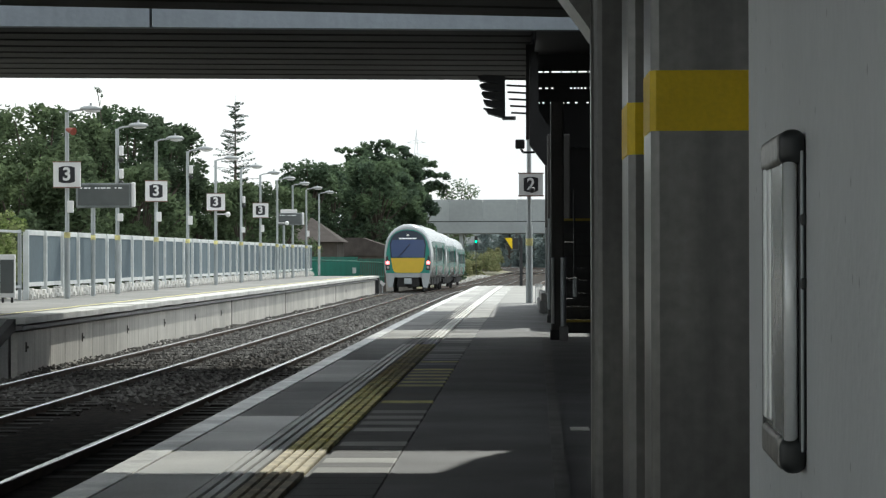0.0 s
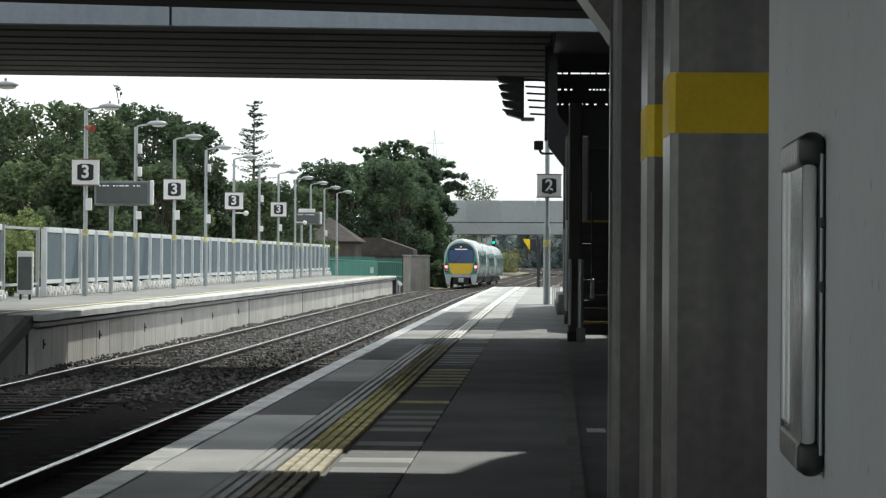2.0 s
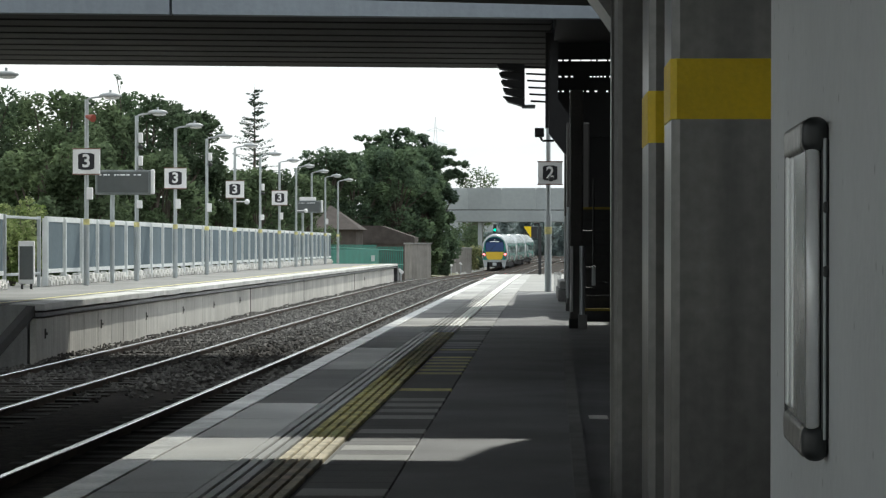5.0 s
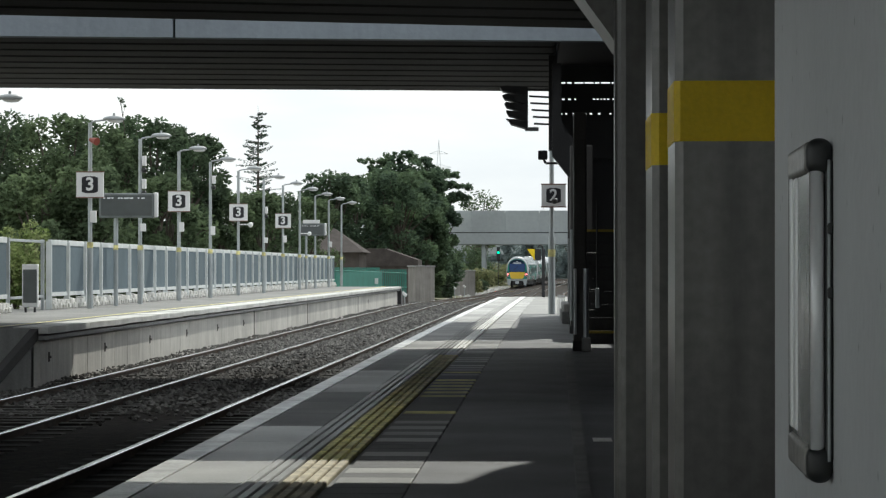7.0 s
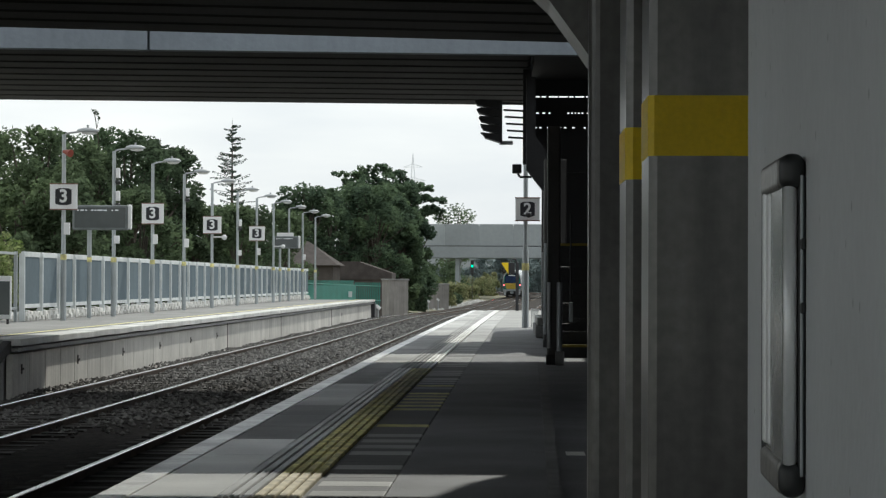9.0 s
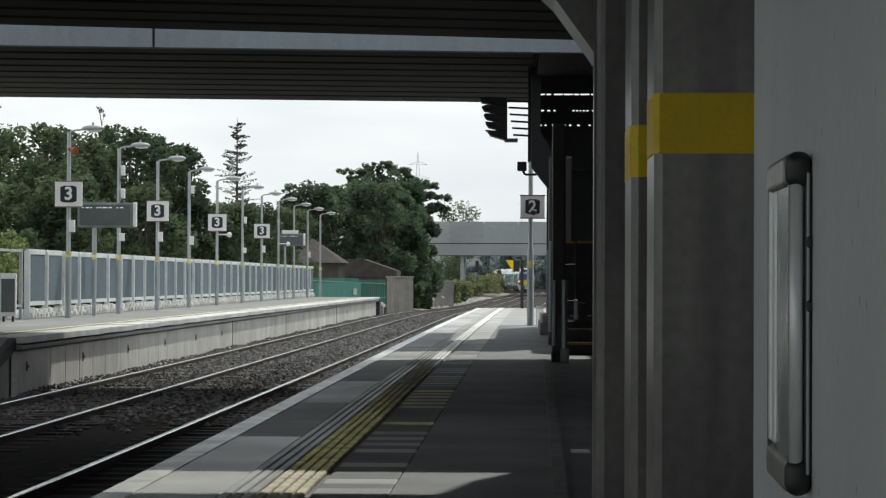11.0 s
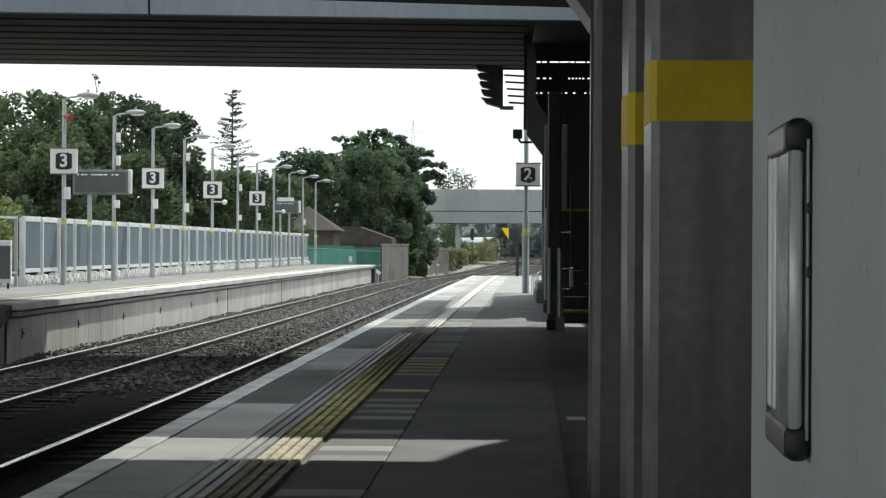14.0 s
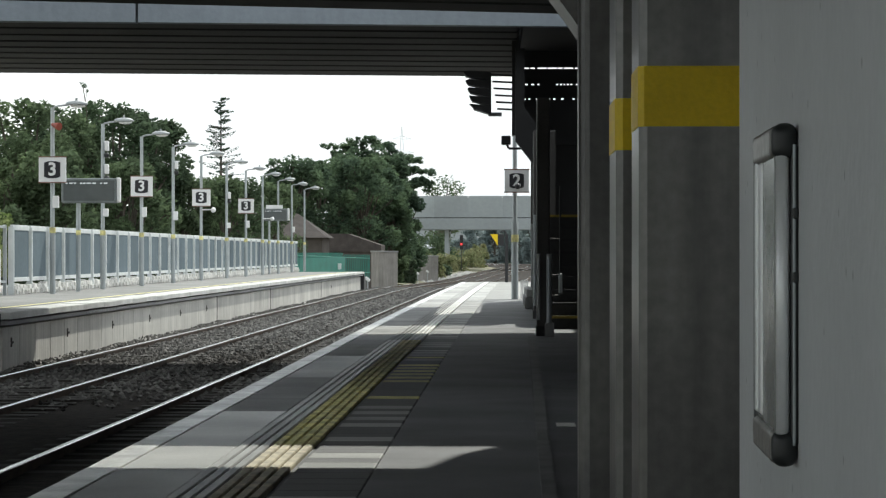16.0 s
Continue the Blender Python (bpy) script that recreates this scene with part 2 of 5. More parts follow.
RED_LIGHT = mat("red_tail_light", (0.6, 0.05, 0.05), 0.3, bump=0.0, vary=0.0, glow=(1.0, 0.12, 0.12), glow_power=6.0)
GREEN_LIGHT = mat("green_signal_light", (0.0, 0.4, 0.25), 0.3, bump=0.0, vary=0.0, glow=(0.0, 0.9, 0.4), glow_power=1.6)
RED_SIGNAL = mat("red_signal_light", (0.5, 0.02, 0.02), 0.3, bump=0.0, vary=0.0, glow=(1.0, 0.1, 0.1), glow_power=0.6)
RED_PAINT = mat("red_paint", (0.26, 0.05, 0.03), 0.5, bump=0.0, vary=0.05)
CHROME = mat("bright_trim", (0.80, 0.81, 0.81), 0.35, metal=0.25, vary=0.05, bump=0.0)
DARK_TRIM = mat("dark_trim", (0.022, 0.024, 0.024), 0.45, metal=0.0, vary=0.1, bump=0.0)
FRAME_END = mat("scuffed_frame_metal", (0.27, 0.26, 0.245), 0.35, metal=0.4, vary=0.25, scale=30, fine=120, bump=0.1)
PLASTIC_CLEAR = mat("grey_cover_sheet", (0.24, 0.245, 0.24), 0.25, vary=0.08, scale=6, bump=0.0)
BLOCK_WHITE = mat("white_plinth_block", (0.66, 0.65, 0.62), 0.8, vary=0.15, scale=5, each=0.12)
HOLLOW_DARK = mat("hollow_shade", (0.06, 0.055, 0.045), 0.95, vary=0.3, scale=3)
PYLON = mat("far_pylon_steel", (0.80, 0.82, 0.84), 0.6, vary=0.05, bump=0.0)


# ---- shapes ----
def box(bm, x0, x1, y0, y1, z0, z1, bevel=0.0, seg=2):
    r = bmesh.ops.create_cube(bm, size=1)
    for v in r["verts"]:
        v.co = Vector(((x0 + x1) / 2 + v.co.x * (x1 - x0), (y0 + y1) / 2 + v.co.y * (y1 - y0), (z0 + z1) / 2 + v.co.z * (z1 - z0)))
    if bevel:
        es = list({e for v in r["verts"] for e in v.link_edges})
        bmesh.ops.bevel(bm, geom=es, offset=bevel, segments=seg, affect="EDGES", profile=0.5)
    return r


def rod(bm, a, b, r0, r1=None, n=10, caps=True):
    a, b = Vector(a), Vector(b)
    d = b - a
    q = d.to_track_quat("Z", "Y").to_matrix().to_4x4()
    return bmesh.ops.create_cone(bm, cap_ends=caps, segments=n, radius1=r0, radius2=r0 if r1 is None else r1, depth=d.length,
                                 matrix=Matrix.Translation((a + b) / 2) @ q)


def pipe(bm, pts, r, n=8):
    for a, b in zip(pts, pts[1:]):
        rod(bm, a, b, r, n=n)


def ball(bm, c, r, sx=1, sy=1, sz=1, seg=10):
    bmesh.ops.create_uvsphere(bm, u_segments=seg, v_segments=max(6, seg * 2 // 3), radius=r,
                              matrix=Matrix.Translation(c) @ Matrix.Diagonal((sx, sy, sz, 1)))


def prism(bm, outline, m, depth):
    """An outline in the plane's x and y, drawn out by depth along z, at the pose m."""
    lo = [bm.verts.new(m @ Vector((x, y, 0))) for x, y in outline]
    hi = [bm.verts.new(m @ Vector((x, y, depth))) for x, y in outline]
    bm.faces.new(lo[::-1])
    bm.faces.new(hi)
    for i in range(len(lo)):
        j = (i + 1) % len(lo)
        bm.faces.new((lo[i], lo[j], hi[j], hi[i]))


def mesh_of(name, bm, material, smooth=False):
    bmesh.ops.recalc_face_normals(bm, faces=bm.faces[:])
    me = bpy.data.meshes.new(name)
    bm.to_mesh(me)
    bm.free()
    for m in material if isinstance(material, (list, tuple)) else [material]:
        me.materials.append(m)
    if smooth:
        me.polygons.foreach_set("use_smooth", [True] * len(me.polygons))
    return me


def part(name, bm, material, parent=None, label="", smooth=False):
    ob = new(name, mesh_of(name, bm, material, smooth))
    ob.parent = parent
    return tagged(ob, label)


def thing(name, x, y, z, label, category, group="", kind="", rz=0):
    ob = new(name)
    ob.empty_display_size = 0.2
    ob.matrix_basis = pose(x, y, z, 0, 0, rz)
    return tagged(ob, label, category, group, kind)


def piece(name, me, parent, m):
    ob = new(name, me)
    ob.parent = parent
    ob.matrix_basis = m
    return ob


def text_mesh(s, size, depth, material):
    cu = bpy.data.curves.new("lettering", "FONT")
    cu.body, cu.size, cu.extrude, cu.align_x, cu.align_y, cu.offset = s, size, depth, "CENTER", "CENTER", size * 0.025
    tmp = bpy.data.objects.new("lettering", cu)
    me = bpy.data.meshes.new_from_object(tmp)
    bpy.data.objects.remove(tmp)
    me.materials.clear()
    me.materials.append(material)
    return me


# ---- plan: lines along the railway (y runs along it, z = 0 is the platform top) ----
RAIL_Z = -0.92
P2_END, P3_NEAR, P3_END = 92.0, 44.2, 144.2


FAR_TRACK, NEAR_TRACK = -7.35, -3.76


def bend(y):
    """How far the railway lies to the right of its line at y = 0: straight, a right-hand curve, then a long left-hand one."""
    s = 0.0085 * min(y, 385) + 1.65e-4 * (min(max(y, 215), 385) - 215) ** 2
    u = max(0.0, y - 385)
    return s + 0.0646 * u - 8.9e-4 * u * u


def rise(y):
    """The line dips between the station and the road bridge."""
    return float(np.interp(y, DIP_Y, DIP_Z))


DIP_Y = (0, 130, 150, 172, 195, 219, 245, 272, 305, 345, 379, 440, 800)
DIP_Z = (0, 0, -0.05, -0.19, -0.35, -0.52, -0.67, -0.74, -0.66, -0.42, -0.22, -0.06, -0.06)


def edge2(y):
    return -1.97 + 0.0038 * y + 6.1e-5 * max(0, y - 20) ** 2


def edge3(y):
    return -8.71 + 0.0085 * y


def strip(bm, xl, xr, ys, z):
    """A flat ribbon along the railway between two lines."""
    last = None
    for y in ys:
        a, b = bm.verts.new((xl(y), y, z)), bm.verts.new((xr(y), y, z))
        if last:
            bm.faces.new((last[0], last[1], b, a))
        last = (a, b)


def sweep(bm, profile, line, ys, z=0.0):
    """Draws a closed profile (x, z) along a line of the plan."""
    rings = [[bm.verts.new((line(y) + px, y, z + pz + rise(y))) for px, pz in profile] for y in ys]
    k = len(profile)
    for a, b in zip(rings, rings[1:]):
        for i in range(k):
            bm.faces.new((a[i], a[(i + 1) % k], b[(i + 1) % k], b[i]))
    bm.faces.new(rings[0])
    bm.faces.new(rings[-1][::-1])


def steps(a, b, d):
    k = max(1, round((b - a) / d))
    return [a + (b - a) * i / k for i in range(k + 1)]


# ---- large structure ----
def ground():
    bm = bmesh.new()
    xs = [-2500, -700, -200, -90, -60, -34, -26, -16, -10, -4, 2, 8, 16, 30, 60, 90, 200, 700, 2500]
    ys = [-150, -60, 0, 60] + steps(120, 460, 10) + [520, 600, 720, 900, 1300, 2000, 3000, 4050]
    rows = []
    for y in ys:
        rows.append([bm.verts.new((x, y, -1.62 + rise(y) * min(1.0, max(0.0, (60 - abs(x)) / 26)))) for x in xs])
    for a, b in zip(rows, rows[1:]):
        for i in range(len(xs) - 1):
            bm.faces.new((a[i], a[i + 1], b[i + 1], b[i]))
    tagged(part("ground", bm, GRASS, label="rough grass and earth ground beside the railway"), category="ground", kind="structure")


def track_bed():
    bm = bmesh.new()
    ys = steps(-14, 160, 2.0) + steps(164, 720, 4.0)
    prof = [(-7.0, -0.75), (-5.75, -0.13), (-5.6, -0.12), (0.7, -0.12), (0.9, -0.13), (1.3, -0.75)]
    sweep(bm, prof, lambda y: -3.1 + bend(y), ys, RAIL_Z)
    for v in bm.verts:
        if v.co.z > RAIL_Z + rise(v.co.y) - 0.3:
            v.co.z += random.uniform(-0.02, 0.02)
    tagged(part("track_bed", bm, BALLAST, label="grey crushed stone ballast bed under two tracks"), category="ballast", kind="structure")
    # loose stones on the bed, more along the foot of the far platform, none in the bridge shade
    verts, faces = [], []
    rnd = random.Random(5)
    shape = [(-1, -0.6, 0), (1, -0.7, 0), (0.8, 0.8, 0), (-0.7, 0.9, 0), (0.1, 0, 0.9), (0, 0.1, -0.6)]
    tri = [(0, 1, 4), (1, 2, 4), (2, 3, 4), (3, 0, 4), (1, 0, 5), (2, 1, 5), (3, 2, 5), (0, 3, 5)]
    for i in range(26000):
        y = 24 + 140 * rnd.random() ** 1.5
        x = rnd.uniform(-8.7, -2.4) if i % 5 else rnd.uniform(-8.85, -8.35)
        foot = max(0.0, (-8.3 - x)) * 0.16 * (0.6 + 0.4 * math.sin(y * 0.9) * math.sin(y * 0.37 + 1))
        # thins pale stones out before y = 41, to draw the bridge shade black
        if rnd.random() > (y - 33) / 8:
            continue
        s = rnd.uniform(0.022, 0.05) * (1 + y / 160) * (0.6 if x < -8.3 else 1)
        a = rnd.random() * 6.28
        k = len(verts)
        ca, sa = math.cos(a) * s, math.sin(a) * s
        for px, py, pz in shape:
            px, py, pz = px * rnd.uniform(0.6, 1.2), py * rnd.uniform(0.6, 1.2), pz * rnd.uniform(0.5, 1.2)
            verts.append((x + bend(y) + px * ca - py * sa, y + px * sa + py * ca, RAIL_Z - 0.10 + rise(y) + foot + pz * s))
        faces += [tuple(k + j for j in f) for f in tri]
    me = bpy.data.meshes.new("ballast_stones")
    me.from_pydata(verts, [], faces)
    me.materials.append(STONE)
    tagged(new("ballast_stones", me), "loose grey crushed ballast stones between the rails", "ballast", kind="stuff")


def railway_track(centre, label, near=20.0, far=700.0):
    t = thing("railway_track", 0, 0, 0, label, "railway track", "railway tracks", "structure")
    prof = [(-0.07, -0.16), (0.07, -0.16), (0.07, -0.145), (0.012, -0.12), (0.012, -0.045), (0.036, -0.035), (0.036, -0.006), (0.028, 0), (-0.028, 0),
            (-0.036, -0.006), (-0.036, -0.035), (-0.012, -0.045), (-0.012, -0.12), (-0.07, -0.145)]
    ys = steps(near, 170, 5.0) + steps(174, far, 4.0)
    for side in (-0.8365, 0.8365):
        bm = bmesh.new()
        sweep(bm, prof, lambda y: centre + bend(y) + side, ys, RAIL_Z)
        me = mesh_of("rail", bm, [RAIL_SIDE, RAIL_TOP])
        for p in me.polygons:
            if p.center.z > RAIL_Z + rise(p.center.y) - 0.008:
                p.material_index = 1
        ob = new("rail", me)
        ob.parent = t
    bm = bmesh.new()
    box(bm, -1.3, 1.3, -0.13, 0.13, -0.2, 0, 0.015)
    me = mesh_of("sleeper", bm, SLEEPER)
    for i in range(130):
        y = 24 + 0.7 * i
        piece("sleeper", me, t, pose(centre + bend(y), y, RAIL_Z - 0.098 + rise(y) + 0.006 * math.sin(i * 2.3)))
    return t


def platform_two():
    t = thing("platform_2", 0, 0, 0, "asphalt station platform with grooved yellow line and pale edge slabs", "platform", kind="structure")
    ys = steps(-14, P2_END, 1.0)
    bm = bmesh.new()
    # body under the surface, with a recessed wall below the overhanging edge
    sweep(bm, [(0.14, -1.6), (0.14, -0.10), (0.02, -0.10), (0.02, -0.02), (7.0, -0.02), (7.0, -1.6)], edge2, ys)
    part("body", bm, CONCRETE_SHADED, t)
    bm = bmesh.new()
    strip(bm, lambda y: edge2(y) + 1.35, lambda y: edge2(y) + 6.9, ys, 0.0)
    part("asphalt_surface", bm, ASPHALT, t, "patched dark asphalt surface")
    # ramp down past the end
    bm = bmesh.new()
    prism(bm, [(0, 0), (5.5, -0.95), (5.5, -1.5), (0, -1.5)], Matrix(((0, 0, 1, -1.25), (1, 0, 0, P2_END), (0, 1, 0, -0.004), (0, 0, 0, 1))), 4.5)
    part("end_ramp", bm, CONCRETE, t)
    # pieces: white-edged coping slabs, paving slabs, grooved strip, striped band
    def slab_mesh(name, x0, x1, length, thick, material, top=0.0):
        b = bmesh.new()
        box(b, x0, x1, 0.006, length - 0.006, top - thick, top, 0.006)
        return mesh_of(name, b, material)
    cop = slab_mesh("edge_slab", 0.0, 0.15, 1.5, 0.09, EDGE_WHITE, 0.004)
    pav = slab_mesh("paving_slab", 0.155, 0.56, 1.5, 0.05, SLAB_PALE_SUNLIT, 0.0)
    old, mid, darker_slab = (slab_mesh("paving_slab", 0.155, 0.56, 1.5, 0.05, m, 0.0) for m in (SLAB_OLD, SLAB_MID, SLAB_DARKER))
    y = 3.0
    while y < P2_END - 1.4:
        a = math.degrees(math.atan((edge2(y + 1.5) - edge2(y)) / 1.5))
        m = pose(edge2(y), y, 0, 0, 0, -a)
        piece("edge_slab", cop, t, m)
        # slab tone is chosen by distance along the platform
        kind = mid if y < 11.5 or 20.9 < y < 25 else pav if y < 16.4 else darker_slab if y < 20.9 or 27 < y < 31 else old
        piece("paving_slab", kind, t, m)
        y += 1.5
    ys2 = steps(3, P2_END, 1.5)
    for i in range(7):
        w = 0.056
        x0 = 0.57 + i * w
        prof = [(x0, -0.04), (x0 + w * 0.82, -0.04), (x0 + w * 0.82, 0.0), (x0 + w * 0.74, 0.006), (x0 + w * 0.08, 0.006), (x0, 0.0)]
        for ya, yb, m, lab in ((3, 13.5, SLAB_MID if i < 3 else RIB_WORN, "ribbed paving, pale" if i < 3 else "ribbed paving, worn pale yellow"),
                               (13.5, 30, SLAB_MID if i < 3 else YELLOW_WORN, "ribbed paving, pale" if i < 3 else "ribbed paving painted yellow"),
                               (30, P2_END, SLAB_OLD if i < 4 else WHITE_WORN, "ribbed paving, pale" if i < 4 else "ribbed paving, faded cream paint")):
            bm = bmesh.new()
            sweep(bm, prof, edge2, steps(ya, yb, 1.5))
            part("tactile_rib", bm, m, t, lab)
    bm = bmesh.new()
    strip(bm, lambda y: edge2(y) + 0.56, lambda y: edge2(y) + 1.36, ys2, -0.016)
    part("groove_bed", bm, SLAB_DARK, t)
    buff, pale = (slab_mesh("band_slab", 0.985, 1.345, 0.31, 0.04, m, 0.002) for m in (BAND_BUFF, SLAB_OLD))
    dark = slab_mesh("band_slab", 0.985, 1.345, 0.27, 0.04, SLAB_DARK, 0.001)
    gap = slab_mesh("band_slab", 0.985, 1.345, 0.27, 0.04, SLAB_OLD, 0.001)
    dark_rung = slab_mesh("band_slab", 0.985, 1.345, 0.31, 0.04, SLAB_DARK, 0.001)
    y, i = 4.0, 0
    while y < P2_END - 1.0:
        lot = random.Random(i * 7 + 1).random()
        worn = buff if 16.8 < y < 25 and lot < 0.92 else pale
        if lot < (0.7 if y < 12 else 0.12 if y < 40 else 0):
            worn = dark_rung
        a = math.degrees(math.atan(edge2(y + 0.5) - edge2(y - 0.5)))
        piece("band_slab", worn, t, pose(edge2(y), y, 0, 0, 0, -a))
        piece("band_slab", dark if y < 40 else gap, t, pose(edge2(y + 0.31), y + 0.31, 0, 0, 0, -a))
        y += 0.58
        i += 1
    # low kerb between asphalt and the building's paved strip
    bm = bmesh.new()
    prism(bm, [(0.17, 10.0), (0.23, 10.0), (0.44, 31.2), (0.35, 31.2)], Matrix.Translation((0, 0, -0.02)), 0.05)
    part("kerb", bm, KERB, t, "worn dark concrete kerb")
    ye = 57.0
    while ye < P2_END - 1:
        bm = bmesh.new()
        x0, x1 = edge2(ye) + 1.37, edge2(ye) + 4.5
        box(bm, x0, x1, ye + 0.02, ye + 6.98, -0.03, 0.005, 0.004)
        part("end_paving_slab", bm, END_PAVING, t, "pale concrete paving at the platform end")
        ye += 7.0


def platform_three():
    t = thing("platform_3", 0, 0, 0, "sunlit concrete station platform with overhanging coping and panelled face", "platform", kind="structure")
    ys = steps(P3_NEAR, P3_END, 2.0)
    bm = bmesh.new()
    sweep(bm, [(-0.30, -1.6), (-0.30, -0.02), (-8.0, -0.02), (-8.0, -1.6)], edge3, ys)
    part("body", bm, CONCRETE, t)
    bm = bmesh.new()
    strip(bm, lambda y: edge3(y) - 6.0, lambda y: edge3(y) - 0.62, ys, -0.004)
    part("asphalt_surface", bm, mat("worn_grey_asphalt", (0.21, 0.21, 0.20), 0.8, vary=0.2, scale=1.0, fine=60, stain=0.25), t)
    bm = bmesh.new()
    strip(bm, lambda y: edge3(y) - 0.95, lambda y: edge3(y) - 0.83, ys, 0.002)
    part("yellow_line", bm, YELLOW_WORN, t, "worn yellow safety line")
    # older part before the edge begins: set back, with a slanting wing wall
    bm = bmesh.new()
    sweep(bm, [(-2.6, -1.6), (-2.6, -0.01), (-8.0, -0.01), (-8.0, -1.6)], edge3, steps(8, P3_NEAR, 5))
    part("set_back_platform", bm, CONCRETE_SHADED, t)
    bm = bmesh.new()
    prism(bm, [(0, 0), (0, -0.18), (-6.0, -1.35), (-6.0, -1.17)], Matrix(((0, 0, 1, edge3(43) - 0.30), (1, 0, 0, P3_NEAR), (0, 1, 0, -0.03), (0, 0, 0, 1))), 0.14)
    part("wing_wall", bm, CONCRETE_SHADED, t)
    # end: slanting upstand
    bm = bmesh.new()
    prism(bm, [(0, 0.0), (0.3, 0.0), (2.4, -0.7), (2.4, -1.0), (0, -1.0)], Matrix(((0, 0, 1, edge3(P3_END) - 0.9), (1, 0, 0, P3_END), (0, 1, 0, 0), (0, 0, 0, 1))), 0.9)
    part("end_ramp", bm, DARK_STEEL, t)
    bm = bmesh.new()
    box(bm, -0.62, 0.0, 0.006, 1.994, -0.12, 0.0, 0.012)
    cop = mesh_of("coping_slab", bm, COPING)
    bm = bmesh.new()
    box(bm, -0.4, -0.05, 0.006, 1.994, -0.225, -0.15, 0.012)
    lip = mesh_of("corbel", bm, CONCRETE)
    y = P3_NEAR
    while y < P3_END - 1:
        dz = 0.006 * math.sin(y * 1.7)
        piece("coping_slab", cop, t, pose(edge3(y), y, dz, 0, 0, -0.487))
        piece("corbel", lip, t, pose(edge3(y), y, 0, 0, 0, -0.487))
        y += 2.0
    bm = bmesh.new()
    box(bm, -0.26, -0.14, 0.018, 1.482, -1.5, -0.255, 0.012)
    pan = mesh_of("wall_panel", bm, WALL_PANEL)
    # dark boxes set proud of the panels paint the shade of pockets and joints
    bm = bmesh.new()
    box(bm, -0.15, -0.128, 0, 0.09, -0.62, -0.45)
    box(bm, -0.15, -0.125, 0.03, 0.22, -0.56, -0.52)
    notch = mesh_of("lifting_pocket", bm, HOLLOW_DARK)
    bm = bmesh.new()
    box(bm, -0.15, -0.13, -0.05, 0.05, -1.4, -0.21)
    joint = mesh_of("open_joint", bm, HOLLOW_DARK)
    for yp in steps(44.9, 72.9, 5.6) + [121.0]:
        piece("lifting_pocket", notch, t, pose(edge3(yp), yp, 0, 0, 0, -0.487))
    for yj in (75.5, 91.7, 114.9):
        piece("open_joint", joint, t, pose(edge3(yj), yj, 0, 0, 0, -0.487))
    y = P3_NEAR
    while y < P3_END - 1.4:
        piece("wall_panel", pan, t, pose(edge3(y), y, 0, 0, 0, -0.487))
        y += 1.5


def bridge_deck(name, near, far, skew_near, skew_far, z, x0, x1, label, pale_face=False):
    """Bridge deck of side by side beams that cross the railway; near and far are its edges at x = 0."""
    t = thing(name, 0, 0, 0, label, "bridge deck", kind="structure")
    k = max(2, round((far - near) / 1.25))

    def line(f, x):
        return near + (far - near) * f + (skew_near + (skew_far - skew_near) * f) * x
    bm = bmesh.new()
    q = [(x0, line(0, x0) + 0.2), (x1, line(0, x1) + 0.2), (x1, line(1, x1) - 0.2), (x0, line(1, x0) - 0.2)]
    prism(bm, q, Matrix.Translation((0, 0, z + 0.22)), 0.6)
    part("slab", bm, CONCRETE_SHADED, t)
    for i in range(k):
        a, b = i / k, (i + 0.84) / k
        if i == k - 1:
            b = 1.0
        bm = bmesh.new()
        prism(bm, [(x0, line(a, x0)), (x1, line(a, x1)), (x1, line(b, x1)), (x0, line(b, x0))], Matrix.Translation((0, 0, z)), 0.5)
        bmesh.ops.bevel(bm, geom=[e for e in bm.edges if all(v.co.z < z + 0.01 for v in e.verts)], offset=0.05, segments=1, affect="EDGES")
        part("beam", bm, CONCRETE_SHADED, t)
    if pale_face:
        xs = [v + 0.23 for v in steps(x0, 1.27, 7.1)]
        for xa, xb in zip(xs, xs[1:]):
            bm = bmesh.new()
            prism(bm, [(xa + 0.02, line(0, xa) - 0.28), (xb - 0.02, line(0, xb) - 0.28), (xb - 0.02, line(0, xb) - 0.004), (xa + 0.02, line(0, xa) - 0.004)],
                  Matrix.Translation((0, 0, z - 0.025)), 0.795)
            part("fascia_panel", bm, CONCRETE_PALE, t, "pale weathered fascia panel")
    return t


